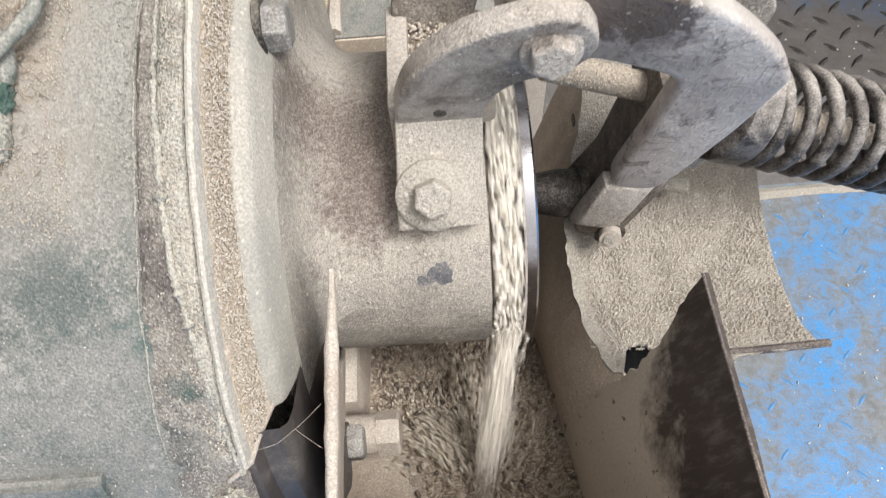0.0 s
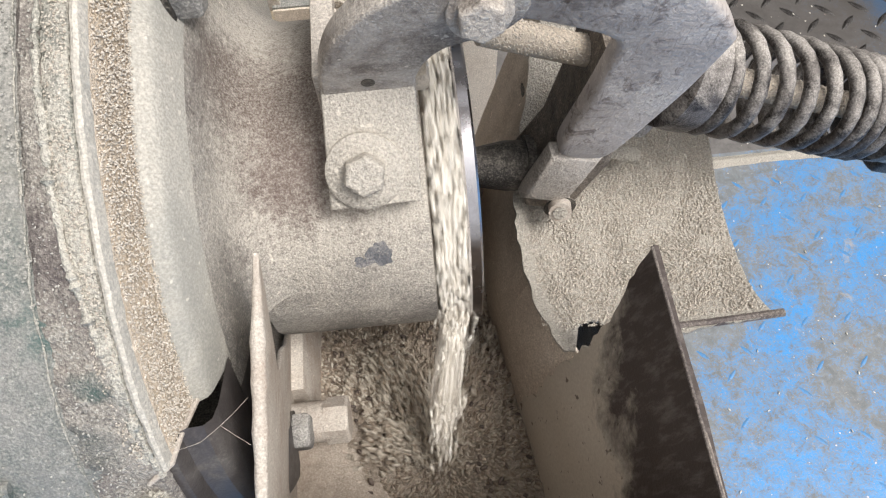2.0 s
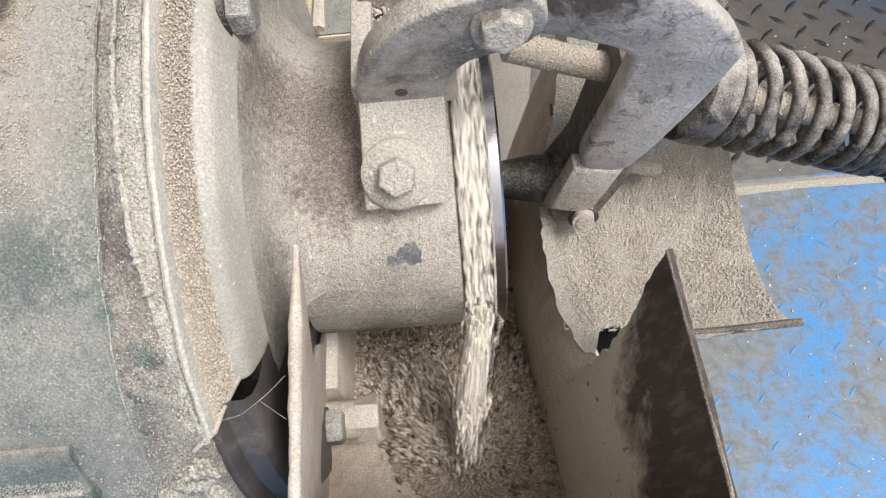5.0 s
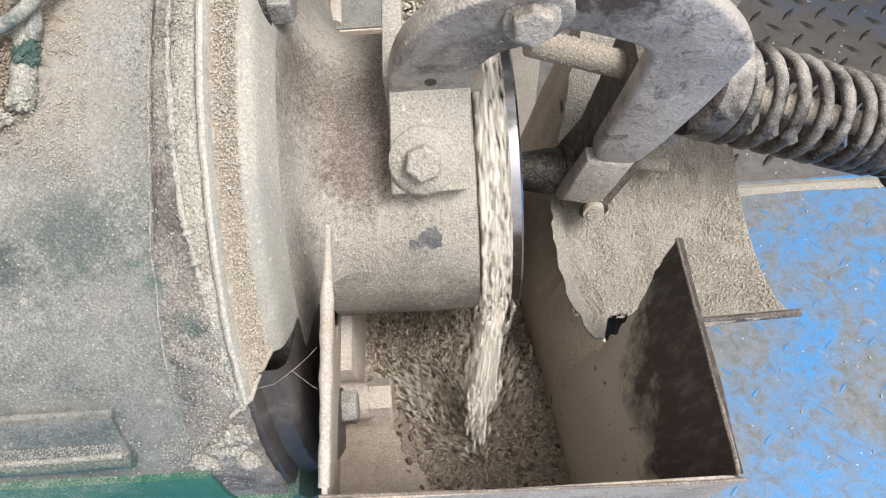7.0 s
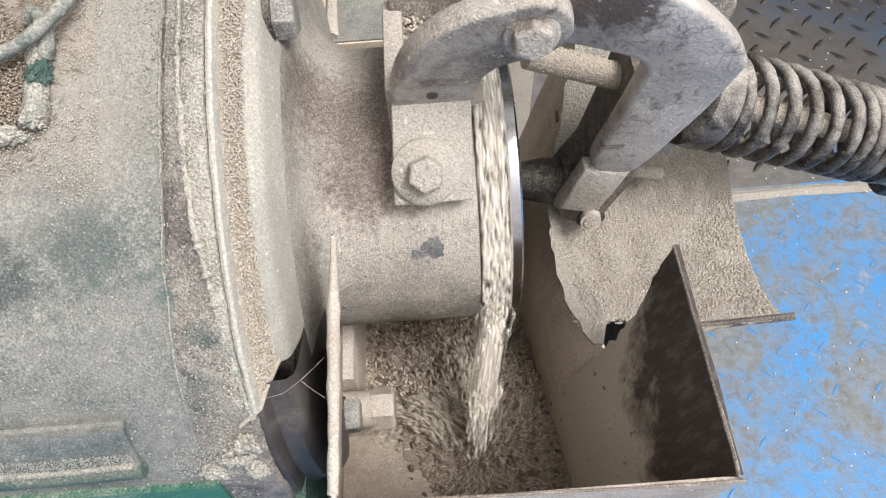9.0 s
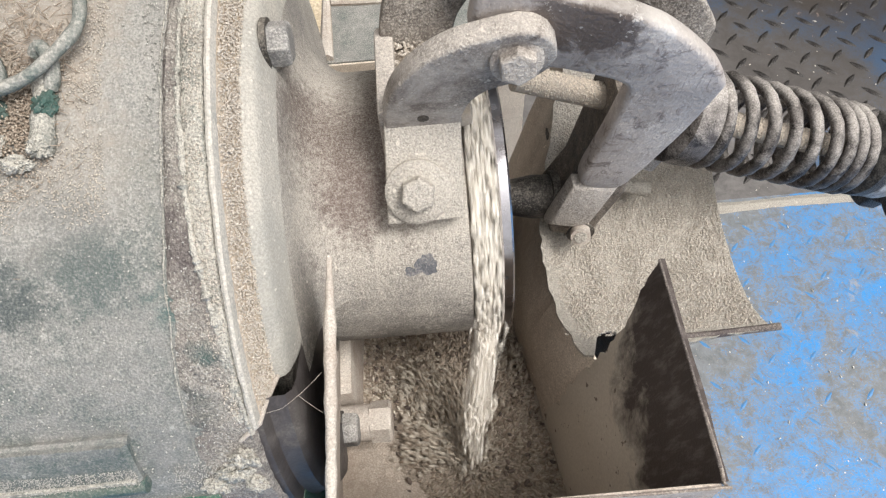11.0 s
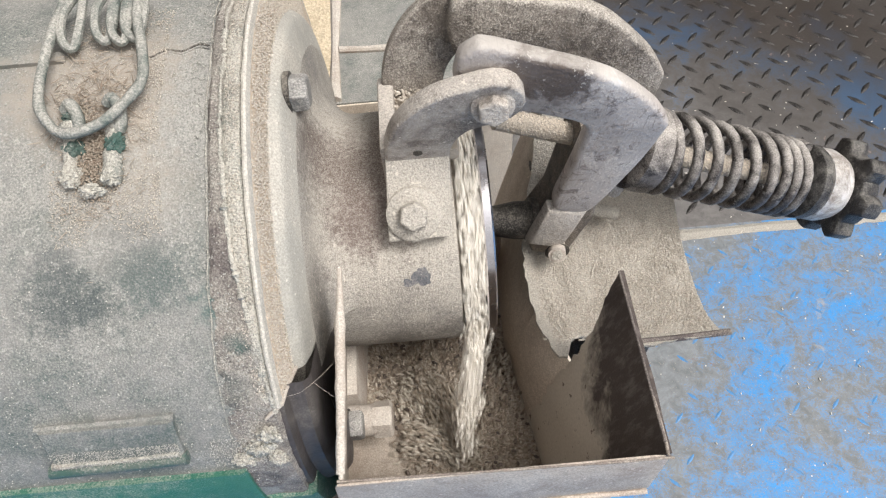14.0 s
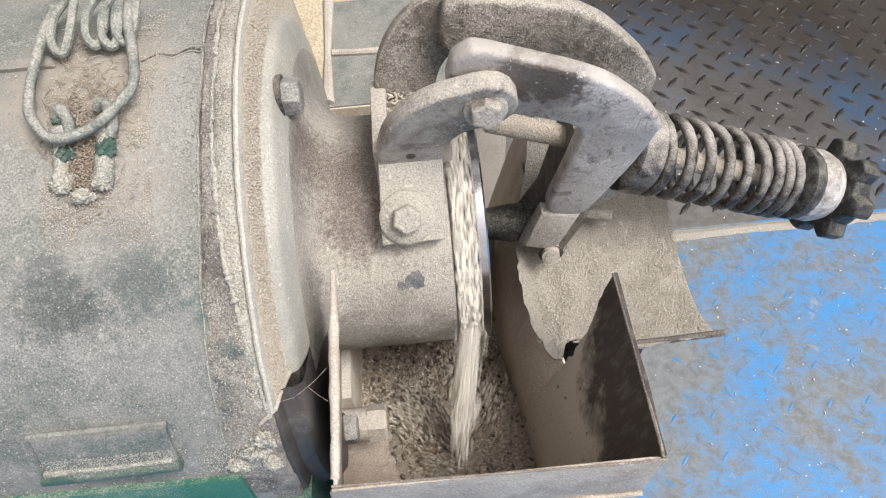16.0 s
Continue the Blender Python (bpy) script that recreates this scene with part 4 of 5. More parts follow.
# Dark disc painted in for the hole and shadow round the pin.
add("pin_hole_shade", lathe([(0.0108, 0), (0.0108, 0.0006)], frame_of((0.1187, -0.0308, 0.3575), (1, 0, 0), (0, -1, 0.1)), 24), DARK, lever, "dark disc for the hole and shadow round the pin")
add("side_pin", tube([(0.15, 0.005, 0.367), (0.177, 0.0, 0.362)], 0.006, 12), TRAY, lever)
add("front_saddle", slab([(-0.018, -0.03), (0.018, -0.03), (0.018, 0.028), (-0.018, 0.028)], 0.012, frame_of((0.178, 0, 0.438), (0, 1, 0), (0.92, 0, -0.38)), 0.003), STEEL, lever)

add("pivot_hole", lathe([(0.0062, 0.0), (0.0062, 0.0006)], frame_of((0.0565, 0.0195, 0.561), (1, 0, 0), (0, -1, 0)), 20), DARK, lever, "dark open pivot hole")

# ---- spring on its tie rod ----
P0, P1 = Vector((0.181, 0.0, 0.4495)), Vector((0.402, 0.0, 0.3572))
AXD = (P1 - P0).normalized()
SM = frame_of(P0, (0, 1, 0), AXD)
spring_unit = thing("pressure_spring", P0, "greasy coil spring on a threaded tie rod", "spring")


def coil(length, r, turns):
    pts = []
    n = int(turns * 20)
    for i in range(n + 1):
        u = i / n
        z = length * (0.74 * (u / 0.62) if u < 0.62 else 0.74 + 0.26 * (u - 0.62) / 0.38)
        a = 2 * math.pi * turns * u
        pts.append(SM @ Vector((r * math.cos(a), r * math.sin(a), 0.008 + z)))
    return pts


add("coil", tube(coil(0.141, 0.0303, 9.2), 0.0044, 12), SPRING, spring_unit, "worn dark coil with bright rubbed turns")
add("tie_rod", tube([SM @ Vector((0, 0, -0.125)), SM @ Vector((0, 0, 0.08)), SM @ Vector((0, 0, 0.22))], 0.0086, 20, wob=0.12), FLOUR, spring_unit, "tie rod caked with bran")
add("seat", lathe([(0.028, -0.012), (0.0335, -0.009), (0.0345, 0.0), (0.0345, 0.008), (0.03, 0.011)], SM, 40), SPRING, spring_unit, "rubbed spring seat")
add("black_ring", lathe([(0.0295, 0.156), (0.0325, 0.158), (0.0325, 0.166), (0.0295, 0.168)], SM, 40), KNOB, spring_unit, "black rubber ring")
add("collar", lathe([(0.028, 0.168), (0.0312, 0.169), (0.0318, 0.183), (0.029, 0.192), (0.025, 0.194)], SM, 40), COLLAR, spring_unit, "pale scuffed collar")
knob = thing("star_knob", SM @ Vector((0, 0, 0.2)), "black star knob on the tie rod, dusty", "knob")
star = []
for k in range(84):
    a = 2 * math.pi * k / 84
    lobe = 0.5 + 0.5 * math.cos(7 * a)
    r = 0.0345 + 0.0095 * min(1, max(0, (lobe - 0.25) * 1.9))
    star.append((r * math.cos(a), r * math.sin(a)))
add("wheel", slab(star, 0.02, SM @ pose(0, 0, 0.2155), 0.003), KNOB, knob)
add("cap", lathe([(0.024, 0.215), (0.022, 0.2225), (0.014, 0.226)], SM, 32), KNOB, knob)

# ---- dust tray beside the chute ----
def tray_z(y):
    return 0.332 + 3.2 * (y + 0.05) ** 2 if y > -0.05 else 0.332 + 3.6 * (y + 0.05) ** 2


tray = thing("dust_tray", (0.17, 0, 0.33), "bent sheet tray crusted with pale flour, torn at one end", "tray")


def tray_left(y):
    ragged = 0.003 * noise.noise(Vector((0.3, y * 60, 0))) + 0.0022 * noise.noise(Vector((2.3, y * 170, 0)))
    if y < -0.08:
        return 0.092 + 0.013 * (-0.08 - y) / 0.04 + ragged
    return 0.092 + 0.014 * max(0, min(1, y / 0.05)) + 0.02 * max(0, (y - 0.05) / 0.06) + ragged


def tray_sheet(thick):
    """The bent sheet with its ragged near end; top and underside joined round the edge."""
    bm = bmesh.new()
    n, m = 40, 46
    top, low = [], []
    for j in range(m + 1):
        row, under_row = [], []
        for i in range(n + 1):
            v = j / m
            y = -0.118 + (0.275 - 0.09 * min(1, max(0, (i / n - 0.12) / 0.5))) * v
            fade = max(0, 1 - j / 10)
            a = tray_left(y)
            x = a + (0.2365 + 0.006 * max(0, (-0.09 - y) / 0.03) ** 2 - a) * i / n
            bite = 0.021 * max(0, 1 - ((x - 0.1255) / 0.0125) ** 4) - 0.013 * max(0, 1 - (x - 0.1) / 0.138)
            y += fade * (0.003 * noise.noise(Vector((x * 90, 0, 4))) + bite)
            z = tray_z(y) + 0.0014 * noise.noise(Vector((x * 60, y * 60, 1))) + 0.003 * max(0, 1 - i / 3) * (1 + noise.noise(Vector((0, y * 90, 3))))
            row.append(bm.verts.new((x, y, z)))
            under_row.append(bm.verts.new((x, y, z - thick)))
        top.append(row)
        low.append(under_row)
    for j in range(m):
        for i in range(n):
            bm.faces.new((top[j][i], top[j][i + 1], top[j + 1][i + 1], top[j + 1][i]))
            bm.faces.new((low[j][i], low[j + 1][i], low[j + 1][i + 1], low[j][i + 1]))
    for j in range(m):
        bm.faces.new((top[j][0], top[j + 1][0], low[j + 1][0], low[j][0]))
        bm.faces.new((top[j][n], low[j][n], low[j + 1][n], top[j + 1][n]))
    for i in range(n):
        bm.faces.new((top[0][i], low[0][i], low[0][i + 1], top[0][i + 1]))
        bm.faces.new((top[m][i], top[m][i + 1], low[m][i + 1], low[m][i]))
    bmesh.ops.recalc_face_normals(bm, faces=bm.faces)
    return bm


add("sheet", tray_sheet(0.0035), TRAY, tray)
add("front_hem", tube([(0.15, -0.1185, 0.3475), (0.2, -0.1185, 0.348), (0.248, -0.1165, 0.347)], 0.0028, 8), RUST, tray, "rolled front hem")
for x in (0.21, 0.12):
    add("leg", box((0.012, 0.012, 0.33), (x, 0.09, 0.165), 0.001), DARK, tray)
    add("leg", box((0.012, 0.012, 0.328), (x + 0.01, -0.05, 0.164), 0.001), DARK, tray)

# ---- sheet-metal chute ----
chute = thing("discharge_chute", (0.045, -0.15, 0.0), "folded rusty sheet-metal chute that catches the rice", "chute")
TK = 0.0018


def sheet(corners, thick, m=None):
    """A sheet through four or more corners, thickened."""
    bm = bmesh.new()
    bm.faces.new([bm.verts.new(c) for c in corners])
    bmesh.ops.triangulate(bm, faces=bm.faces, ngon_method="BEAUTY")
    bmesh.ops.subdivide_edges(bm, edges=bm.edges, cuts=4, use_grid_fill=True)
    for v in bm.verts:
        v.co += Vector((1, 1, 0.4)) * 0.0011 * noise.noise(v.co * 25)
    bmesh.ops.solidify(bm, geom=list(bm.faces), thickness=thick)
    bmesh.ops.recalc_face_normals(bm, faces=bm.faces)
    return bm


def side_base(y):
    return Vector((0.1 - 0.025 * min(1, (y + 0.239) / 0.2), y, 0.235 - 0.25 * (y + 0.239)))


def skin(bm, rows, thick):
    """Faces over a grid of points and a second skin behind it, closed all round."""
    a = [[bm.verts.new(q) for q in row] for row in rows]
    b = [[bm.verts.new(q + thick) for q in row] for row in rows]
    n, m = len(rows) - 1, len(rows[0]) - 1
    for i in range(n):
        for k in range(m):
            bm.faces.new((a[i][k], a[i + 1][k], a[i + 1][k + 1], a[i][k + 1]))
            bm.faces.new((b[i][k], b[i][k + 1], b[i + 1][k + 1], b[i + 1][k]))
        for k in (0, m):
            bm.faces.new((a[i][k], a[i + 1][k], b[i + 1][k], b[i][k]))
    for k in range(m):
        for i in (0, n):
            bm.faces.new((a[i][k], a[i][k + 1], b[i][k + 1], b[i][k]))
    bmesh.ops.recalc_face_normals(bm, faces=bm.faces)
    return bm


def side_sheet():
    """The leaning side sheet; its rear end is torn back to a spike at the rim."""
    rows = []
    n, m = 60, 44
    for k in range(m + 1):
        u = k / m
        back = -0.101 - 0.026 * min(1, (1 - u) / 0.3) + (0.0065 * noise.noise(Vector((u * 7, 3.3, 0))) + 0.0045 * noise.noise(Vector((u * 24, 7.1, 0))) + 0.0025 * noise.noise(Vector((u * 60, 1.1, 0)))) * min(1, (1 - u) * 8)
        row = []
        for i in range(n + 1):
            y = -0.2365 + (back + 0.2365) * i / n
            q = side_base(y).lerp(Vector((0.1462, y, 0.4415 - 0.04 * (y + 0.24))), u)
            q.x += 0.0012 * noise.noise(q * 30) - 0.006 * math.sin(u * math.pi)
            row.append(q)
        rows.append(row)
    return skin(bmesh.new(), rows, Vector((0.0028, 0, -0.0008)))


def inner_wall():
    rows = []
    for i in range(51):
        y = -0.135 + 0.28 * i / 50
        edge = Vector((tray_left(max(y, -0.125)) + 0.012, y, tray_z(y) - 0.0065 - 0.022 * min(1, max(0, (-0.098 - y) / 0.02))))
        row = []
        for k in range(15):
            q = side_base(y).lerp(edge, k / 14)
            q.x += 0.0012 * noise.noise(q * 30) - 0.005 * math.sin(k / 14 * math.pi) + 0.0015
            row.append(q)
        rows.append(row)
    return skin(bmesh.new(), rows, Vector((0.0025, 0, -0.0006)))


add("side_sheet", side_sheet(), STAINED, chute, "leaning side sheet, rusty at its torn end and floury below")
add("inner_wall", inner_wall(), TAN, chute, "floury wall below the tray")
front = [(-0.0585, 0.443), (0.138, 0.443), (0.1445, 0.4405), (0.1468, 0.434), (0.1472, 0.37), (0.144, 0.366), (-0.066, 0.36), (-0.0605, 0.438)]
lower = [(-0.066, 0.372), (0.136, 0.375), (0.118, 0.3), (0.1, 0.2), (-0.085, 0.2), (-0.072, 0.35)]
fm = frame_of((0, -0.239, 0), (1, 0, 0), (0, -1, 0))
s = 1 if (fm.to_3x3() @ Vector((0, 1, 0))).z > 0 else -1
add("front_sheet", slab([(x, s * z) for x, z in front], TK, fm, 0.0006), SHEET, chute, "grey-brown front flap, scratched and dusty")
add("lower_front", slab([(x, s * z) for x, z in lower], 0.002, fm @ Matrix.Translation((0, 0, -0.0032)), 0.0004), SHEET, chute, "dusty lower front sheet behind the flap")
hem = [(-0.06 + 0.206 * k / 30, -0.2405 - 0.0012 * noise.noise(Vector((k * 0.7, 0, 0))), 0.3635 + 0.0035 * noise.noise(Vector((k * 0.31, 2, 0))) + 0.004 * k / 30) for k in range(31)]
add("bent_hem", tube(hem, lambda u: 0.0022 + 0.0012 * noise.noise(Vector((u * 12, 0, 5))), 8), SHEET, chute, "dented bare hem of the flap")
left = [(-0.237, 0.442), (-0.2, 0.455), (-0.15, 0.471), (-0.1065, 0.4835), (-0.113, 0.455), (-0.124, 0.41), (-0.131, 0.385), (-0.127, 0.374), (-0.109, 0.355), (-0.092, 0.315), (-0.062, 0.283), (-0.02, 0.268), (0.065, 0.262), (0.065, 0.12), (-0.235, 0.18)]
lean = 0.137
lm = Matrix(((0, lean, 1, -0.0535 - 0.45 * lean), (1, 0, 0, 0), (0, 1, -lean, 0), (0, 0, 0, 1)))
add("side_sheet", slab(left, 0.003, lm, 0.0008), EDGE, chute, "flour-whitened side sheet rising to a point")
rim_path = [(-0.0506, -0.108, 0.4815), (-0.0522, -0.15, 0.4705), (-0.0544, -0.2, 0.4545), (-0.0562, -0.232, 0.444)]
add("left_rim", tube(smooth_line(rim_path, 8), lambda u: 0.0009 + 0.0026 * min(1, u * 4) * (1 - 0.25 * u), 10, wob=0.4), EDGE, chute, "uneven flour-crusted rim")
add("front_rim", tube(smooth_line([(-0.0585, -0.236, 0.443), (0.04, -0.2385, 0.444), (0.138, -0.24, 0.444), (0.1455, -0.236, 0.442), (0.1455, -0.2, 0.442)], 10), 0.0009, 8, wob=0.5), RIM, chute, "folded front rim")
add("right_rim", tube([(0.145, -0.23, 0.4435), (0.145, -0.17, 0.44), (0.145, -0.102, 0.436)], 0.0009, 8), RUST, chute)
add("back_sheet", sheet([(-0.09, 0.07, 0.14), (0.085, 0.07, 0.14), (0.085, 0.07, 0.27), (-0.09, 0.07, 0.27)], 0.002), SHEET, chute)
add("floor_sheet", sheet([(-0.09, -0.235, 0.2), (0.1, -0.235, 0.2), (0.08, 0.07, 0.12), (-0.09, 0.07, 0.12)], 0.002), SHEET, chute)
add("stud", tube([(-0.088, -0.136, 0.272), (-0.06, -0.136, 0.272), (-0.05, -0.136, 0.272)], 0.0145, 24, wob=0.03), EDGE, chute, "stout floury stud on the side sheet")
add("nut", lathe([(0.0163, 0), (0.0163, 0.0145), (0.0145, 0.0165)], frame_of((-0.054, -0.136, 0.272), (0, 1, 0), (1, 0, 0)) @ pose(0, 0, 0, 0, 0, 10), 6), EDGE, chute, "floury hexagon end of the stud", False)
add("inner_strip", box((0.026, 0.178, 0.14), (-0.081, -0.025, 0.21), 0.002), EDGE, chute, "pale floury inner wall under the neck")
# Dark sheet added behind the torn hole, so that the gap looks dark.
add("hole_backing", box((0.004, 0.17, 0.21), (0.139, -0.05, 0.223), 0.001), DARK, chute)
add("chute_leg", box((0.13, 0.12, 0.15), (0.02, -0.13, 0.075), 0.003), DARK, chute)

# ---- rice ----
rng = np.random.default_rng(5)


def mound_z(x, y):
    return 0.232 - 0.25 * (y + 0.2) - 0.012 * math.exp(-((x - 0.022) / 0.03) ** 2 - ((y + 0.168) / 0.03) ** 2) + 0.014 * math.exp(-((x - 0.01) / 0.06) ** 2 - ((y + 0.1) / 0.04) ** 2) + 0.006 * noise.noise(Vector((x * 45, y * 45, 0))) + 0.003 * noise.noise(Vector((x * 120, y * 120, 2)))


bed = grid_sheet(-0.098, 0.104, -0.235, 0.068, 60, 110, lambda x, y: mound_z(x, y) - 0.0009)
mound = tagged(part("rice_mound", bed, BED), "heap of rice lying in the chute, browned to paint its shade", "rice", kind="stuff")
N = 12000
HIT = (0.022, -0.168)
px, py = rng.uniform(-0.082, 0.098, N), rng.uniform(-0.232, 0.06, N)
keep = (px < 0.1 - 0.025 * np.minimum(1, (py + 0.239) / 0.2)) & ~((px < -0.022 - 0.25 * (py + 0.17)) & (py < -0.105 + 0.012 * rng.normal(size=N)))
px, py = px[keep], py[keep]
N = len(px)
places = np.array([(x, y, mound_z(x, y) + rng.uniform(-0.0012, 0.0014)) for x, y in zip(px, py)])
out_x, out_y = px - HIT[0], py - HIT[1]
far = np.hypot(out_x, out_y) + 1e-6
dirs = np.stack([out_x / far + rng.normal(size=N) * 0.55, out_y / far + rng.normal(size=N) * 0.55, rng.normal(size=N) * 0.35], 1)
# the fan thrown back from where the stream lands is fresh and pale; the rest has shade painted in
fresh = (np.arctan2(out_y, out_x) > 1.75) & (np.arctan2(out_y, out_x) < 2.6) & (rng.random(N) < 0.75 * np.exp(-((far - 0.07) / 0.05) ** 2))
new("grains", grain_mesh("grains", places[~fresh], dirs[~fresh], length=0.0047, width=0.0018, material=SHADED_RICE_CHAFF, rng=rng)).parent = mound
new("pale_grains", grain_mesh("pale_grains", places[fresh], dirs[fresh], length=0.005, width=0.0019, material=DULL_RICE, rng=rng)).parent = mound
crumbs = rng.random((260, 2)) * np.array([[0.17, 0.27]]) + np.array([[-0.08, -0.22]])
new("husks", grain_mesh("husks", [(x, y, mound_z(x, y) + 0.0016) for x, y in crumbs], rng.normal(size=(260, 3)) * np.array([[1, 1, 0.3]]), 0.006, 0.003, HUSK, rng)).parent = mound


def drift_z(x, y):
    edge = min((x + 0.1) / 0.02, (-0.028 - 0.25 * (y + 0.17) - x) / 0.02, (-0.1 - y) / 0.02)
    return mound_z(x, y) * 0.35 + 0.65 * (0.232 - 0.25 * (y + 0.2)) + 0.006 * min(1, edge) + 0.0012 * noise.noise(Vector((x * 200, y * 200, 1)))


tagged(part("flour_drift", grid_sheet(-0.096, 0.0, -0.236, -0.095, 48, 60, drift_z), DRIFT), "smooth beige flour drifted against the chute's side", "flour", kind="stuff")


def ring_grains(n):
    a = rng.uniform(0, 2 * math.pi, n)
    r = 0.1 - 0.02 * rng.random(n) ** 1.6
    x = rng.uniform(-0.0098, 0.0078, n)
    p = np.stack([x, -r * np.sin(a), r * np.cos(a)], 1)
    d = np.stack([rng.normal(size=n) * 0.5, -np.cos(a), -np.sin(a)], 1) + rng.normal(size=(n, 3)) * 0.5
    return p, d


RING_X = 0.0425
p, d = ring_grains(6500)
grain_ring = tagged(new("grain_ring", grain_mesh("grain_ring", p, d, 0.0052, 0.002, rng=rng)), "rice whirling out of the gap round the disc", "rice", kind="stuff")


FALL = Vector((-0.018, -0.066, -0.112))


def stream_grains(n):
    """A loose bunch of falling grains about its own centre, drawn out along its fall."""
    along = np.array(FALL.normalized())
    p = np.stack([rng.normal(size=n) * 0.0042, rng.normal(size=n) * 0.0042, rng.normal(size=n) * 0.002], 1) + along * rng.uniform(-0.024, 0.024, n)[:, None]
    d = rng.normal(size=(n, 3)) * 0.3 + along
    return p, d


STREAMS = 12
streams = []
for k in range(STREAMS):
    p, d = stream_grains(90)
    streams.append(tagged(new("falling_rice", grain_mesh("falling_rice", p, d, rng=rng)), "bunch of pale rice falling into the chute", "rice", "rice stream", "stuff"))

TUMBLERS = 22
tumblers = []
for k in range(TUMBLERS):
    n = 70
    p = np.stack([rng.normal(size=n) * 0.011, rng.normal(size=n) * 0.011, np.abs(rng.normal(size=n)) * 0.004], 1)
    tumblers.append(tagged(new("sliding_rice", grain_mesh("sliding_rice", p, rng.normal(size=(n, 3)) * np.array([[1, 1, 0.5]]), 0.0056, 0.0021, DULL_RICE if k % 4 else SHADED_RICE_CHAFF, rng)), "handful of pale rice thrown back over the heap", "rice", "rice sliding on the heap", "stuff"))

# ---- flour swept along the floor seam ----
def seam_dust():
    bm = bmesh.new()
    n = 90
    rows = []
    for k in range(n + 1):
        x = 0.22 + 1.0 * k / n
        w = 0.009 * (1 + 0.6 * noise.noise(Vector((x * 14, 0, 0))) + 0.3 * noise.noise(Vector((x * 60, 3, 0))))
        c = SEAM_Y - 0.012 + 0.002 * noise.noise(Vector((x * 9, 5, 0)))
        rows.append([bm.verts.new((x, c - w, 0.0006)), bm.verts.new((x, c, 0.0042)), bm.verts.new((x, c + w * 0.8, 0.0006))])
    for a, b in zip(rows, rows[1:]):
        for k in range(2):
            bm.faces.new((a[k], b[k], b[k + 1], a[k + 1]))
    return bm


tagged(part("seam_dust", seam_dust(), TRAY), "pale flour lying along the floor seam", "flour", kind="stuff")
sc = np.stack([rng.uniform(0.2, 0.95, 170) ** 1.25, -0.3 + 0.75 * rng.random(170) ** 1.4, np.full(170, 0.0012)], 1)
sd = np.stack([rng.normal(size=170), rng.normal(size=170), np.zeros(170)], 1)
tagged(new("spilled_rice", grain_mesh("spilled_rice", sc, sd, 0.004, 0.0015, rng=rng)), "single grains of rice scattered on the floor", "rice", kind="stuff")

# ---- loose bran lying on the machine ----
def flecks(name, parent, places, size, label, material=BRAN):
    P = np.asarray(places)
    n = len(P)
    d = np.stack([rng.normal(size=n), rng.normal(size=n), rng.normal(size=n) * 0.5], 1)
    ob = new(name, grain_mesh(name, P, d, size, size * 0.62, material, rng))
    under(ob, parent)
    return tagged(ob, label, kind="stuff")


def on_drum(n, x0, x1, a0, a1, r, spread=0.0006):
    x, a = rng.uniform(x0, x1, n), np.radians(rng.uniform(a0, a1, n))
    q = r + rng.uniform(-spread, spread, n)
    return np.stack([x, -q * np.sin(a), AXIS_Z + q * np.cos(a)], 1)


def on_face(n, x, r0, r1, a0, a1):
    r, a = rng.uniform(r0, r1, n), np.radians(rng.uniform(a0, a1, n))
    xx = x + 0.0034 * (0.2145 - r) / 0.03 + rng.uniform(-0.0003, 0.0006, n)
    return np.stack([xx, -r * np.sin(a), AXIS_Z + r * np.cos(a)], 1)


flecks("bran_layer", mill, on_face(6500, -0.0872, 0.186, 0.214, -60, 62), 0.0014, "bran sticking to the flange face")
flecks("bran_layer", mill, on_drum(1500, -0.101, -0.0925, -40, 62, 0.2206, 0.0006), 0.0012, "meal caked on the flange rim")
flecks("bran_layer", mill, on_drum(700, -0.12, -0.103, -30, 84, 0.2202, 0.0006), 0.0012, "meal in the rough seam band", MEAL)
hp = on_drum(7500, -0.202, -0.138, -9, 34, 0.2203, 0.0004)
keep = np.array([noise.noise(Vector(q) * 45) + 0.5 * noise.noise(Vector(q) * 160) + rng.normal() * 0.25 > 0.0 for q in hp])
flecks("bran_layer", mill, hp[keep], 0.0010, "bran gathered under the wire handle")
hc = np.stack([rng.normal(-0.175, 0.006, 1500), rng.normal(20.5, 3.2, 1500)], 1)
flecks("bran_layer", mill, [drum_at(x, a, 0.2212 + abs(rng.normal()) * 0.0018) for x, a in hc], 0.0015, "brown chaff caught between the hinge lugs", SHADED_RICE_CHAFF)
fx, fa = rng.normal(-0.176, 0.012, 420), rng.normal(13, 7, 420)
fibre = np.array([drum_at(x, a, 0.2215 + abs(rng.normal()) * 0.0016) for x, a in zip(fx, fa)])
fd = np.stack([rng.normal(size=420), rng.normal(size=420) * 0.8, rng.normal(size=420) * 0.5], 1)
tagged(under(new("chaff", grain_mesh("chaff", fibre, fd, 0.0085, 0.0005, SHADED_RICE_CHAFF, rng)), mill), "brown fibres of chaff matted under the handle", kind="stuff")
flecks("bran_layer", mill, on_drum(1100, -0.3, -0.12, -10, 80, 0.2201, 0.0002), 0.0012, "scattered specks of meal on the drum", MEAL)
flecks("bran_layer", mill, on_drum(1500, -0.235, -0.155, 67.6, 71.4, 0.2252, 0.0004), 0.0008, "flour along the cover plate", MEAL)
flecks("bran_layer", mill, on_drum(420, -0.14, -0.1, 69, 76, 0.2205, 0.001), 0.001, "crumbs at the foot of the weld", MEAL)
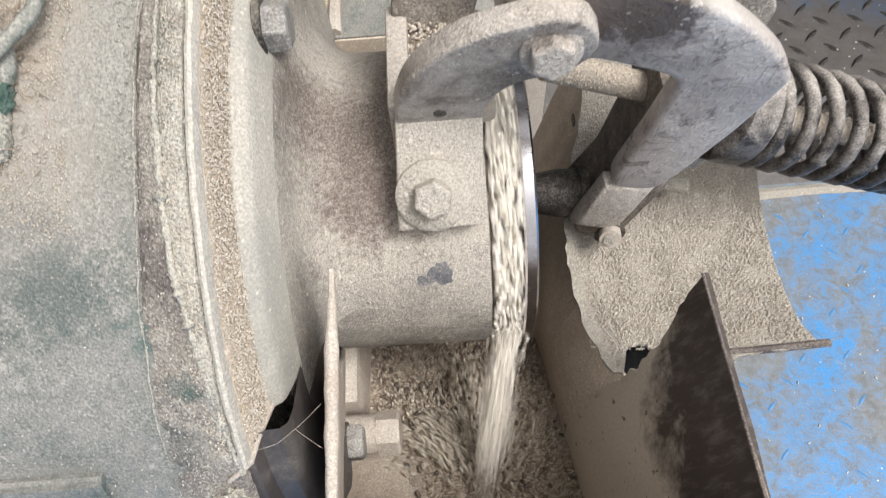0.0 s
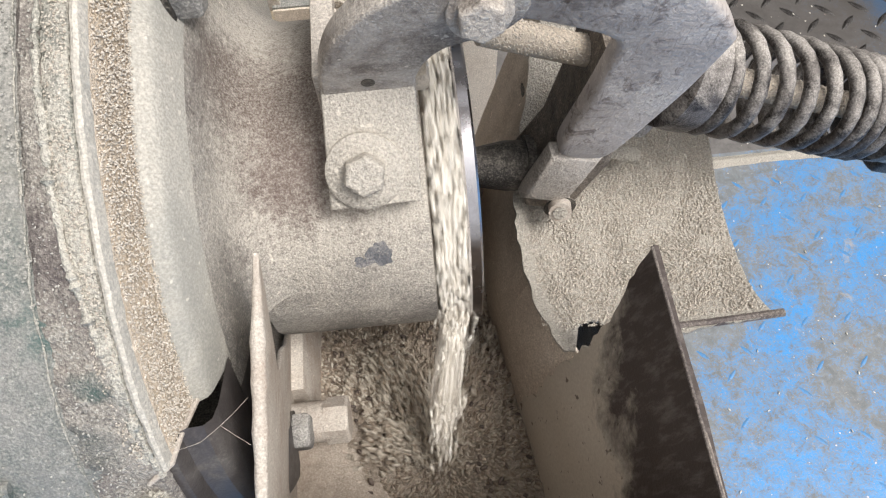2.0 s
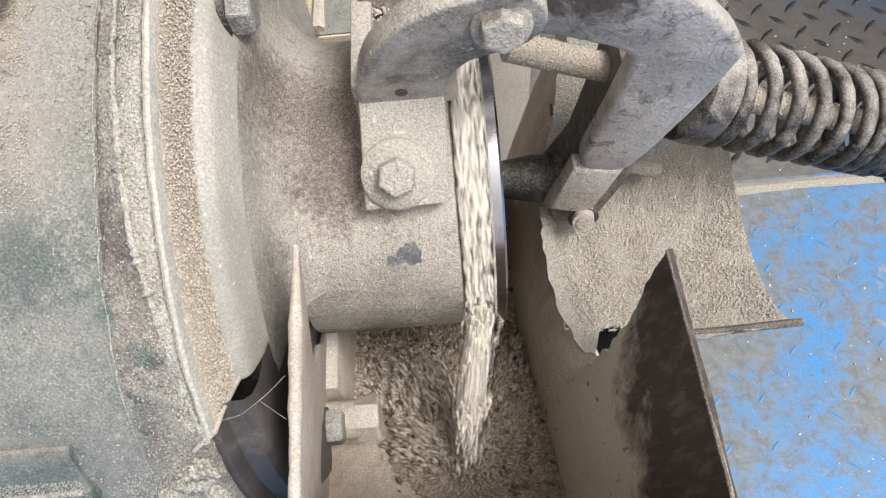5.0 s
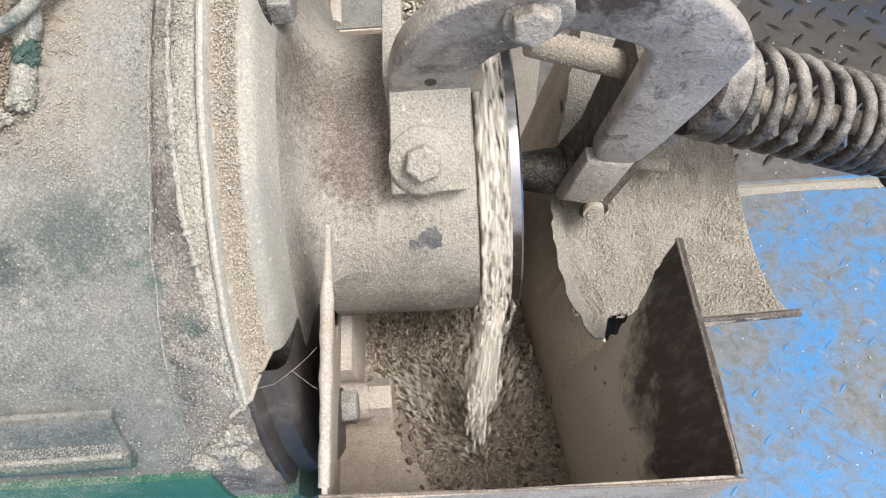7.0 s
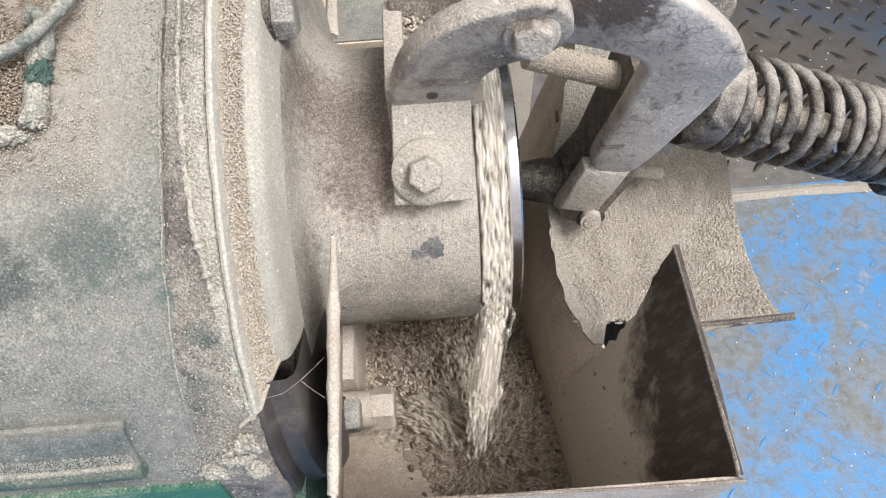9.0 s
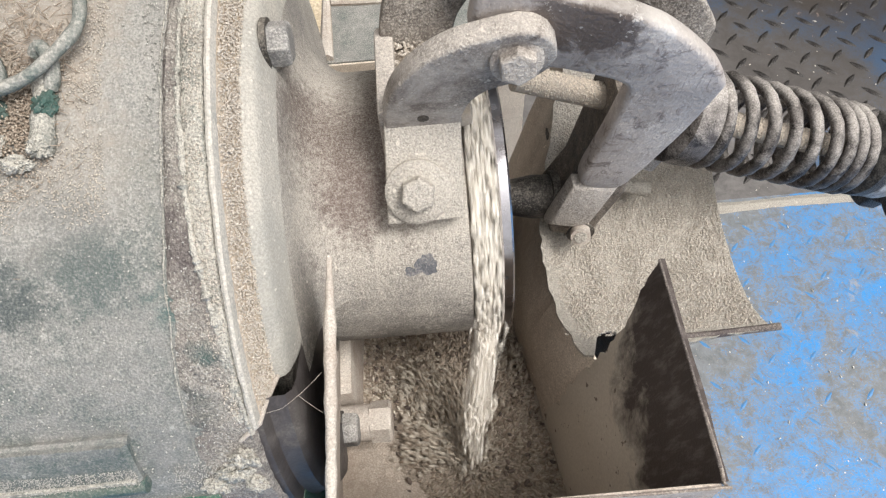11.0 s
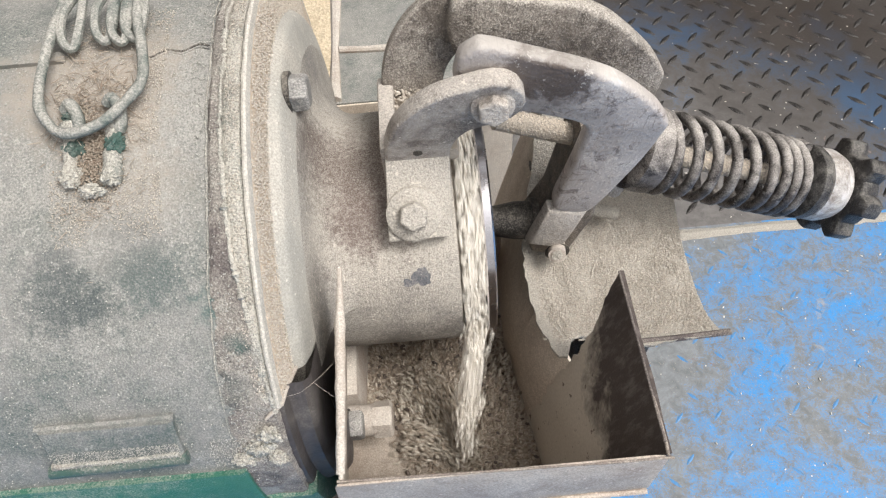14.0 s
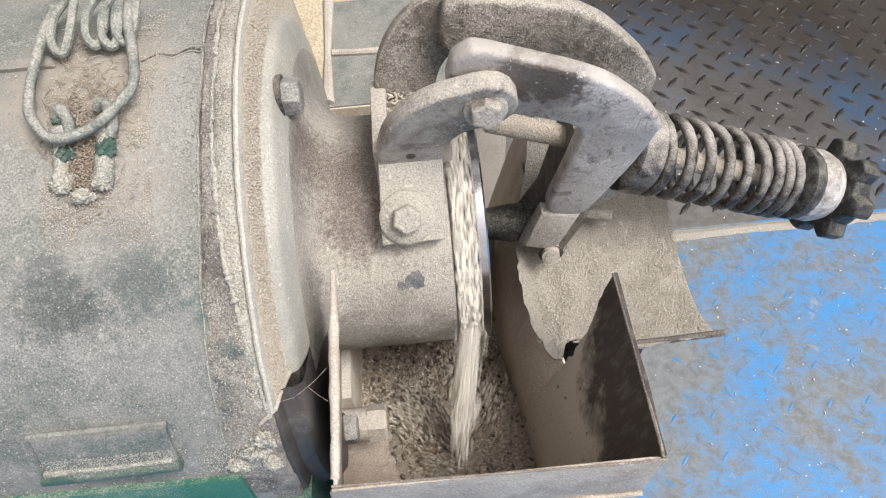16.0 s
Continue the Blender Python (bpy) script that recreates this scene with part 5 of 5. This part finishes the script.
tx, ty = rng.uniform(0.096, 0.236, 12000), rng.uniform(-0.112, 0.06, 12000)
keep = tx > 0.096 + 0.034 * np.clip(ty / 0.1, 0, 1)
flecks("flour_crust", tray, [(x, y, tray_z(y) + rng.uniform(0, 0.0012)) for x, y in zip(tx[keep], ty[keep])], 0.0015, "granular crust of flour")
wx, wy = rng.uniform(-0.012, 0.036, 900), rng.uniform(-0.033, 0.033, 900)
flecks("bran_layer", bracket, np.stack([wx, wy, 0.5065 - 0.1 * (wx - 0.012) + rng.uniform(0, 0.003, 900)], 1), 0.003, "bran heaped between the ears")
ru = rng.uniform(-0.12, 0.16, 1500)
ra = rng.uniform(-1.9, 1.9, 1500)
flecks("bran_layer", spring_unit, [SM @ Vector((0.0086 * math.sin(a), 0.0086 * math.cos(a), u)) for u, a in zip(ru, ra)], 0.0016, "bran clinging to the rod")

# ---- tread lozenges ----
loz = [lozenge(False), lozenge(True)]
blue_loz = [m.copy() for m in loz]
for m in loz:
    m.materials.append(TREAD_STUD)
for m in blue_loz:
    m.materials.append(BLUE_STUD)


def lay(meshes, parent, x0, x1, y0, y1, z, share=lambda x, y: 1.0):
    ax, ay = 0.0496, 0.0524
    for i in range(int((x1 - x0) / ax)):
        for j in range(int((y1 - y0) / ay)):
            for k in (0, 1):
                x, y = x0 + (i + 0.5 * k) * ax, y0 + (j + 0.5 * k) * ay
                if rng.random() > share(x, y):
                    continue
                ob = new("lozenge", meshes[k])
                ob.location = (x, y, z)
                ob.parent = parent


lay(loz, tread, 0.3029, 1.0, 0.2502, 0.9, -0.0022)
# on the blue sheet most lozenges are trodden flat; those left show in the worn stretch by the seam
lay(blue_loz, floor, 0.2, 0.85, -0.28, 0.2, -0.00145, lambda x, y: 0.8 - 1.1 * max(0, math.hypot(x - 0.15, y - 0.2) - 0.22))


# ---- what moves ----
def motions():
    rate = 11.0
    last = frame(16.0)
    rows = []
    for f in range(1, last + 1, 2):
        rows.append(((f - 1) / FPS, pose(RING_X, 0, AXIS_Z, rate * (f - 1), 0, 0)))
    walk(grain_ring, rows)
    fall_frames = 3
    for k, ob in enumerate(streams):
        rows = []
        for f in range(1, last + 1):
            u = ((f + k * fall_frames / STREAMS) % fall_frames) / fall_frames
            rows.append(((f - 1) / FPS, pose(RING_X + FALL.x * u, -0.092 + FALL.y * u, 0.364 - 0.083 * u - 0.034 * u * u)))
        walk(ob, rows)
    slide_frames = 9
    for k, ob in enumerate(tumblers):
        way = radians(60 + 110 * ((k * 0.618) % 1))
        reach = 0.075 + 0.05 * ((k * 0.381) % 1)
        rows = []
        for f in range(1, last + 1):
            u = ((f + k * slide_frames / TUMBLERS * 5) % slide_frames) / slide_frames
            x, y = HIT[0] + reach * u * math.cos(way), HIT[1] + 0.01 + reach * u * math.sin(way)
            rows.append(((f - 1) / FPS, pose(x, y, mound_z(x, y) + 0.002 + 0.03 * u * (1 - u) - 0.008 * u * u, 0, 0, 20 * u)))
        walk(ob, rows)


motions()
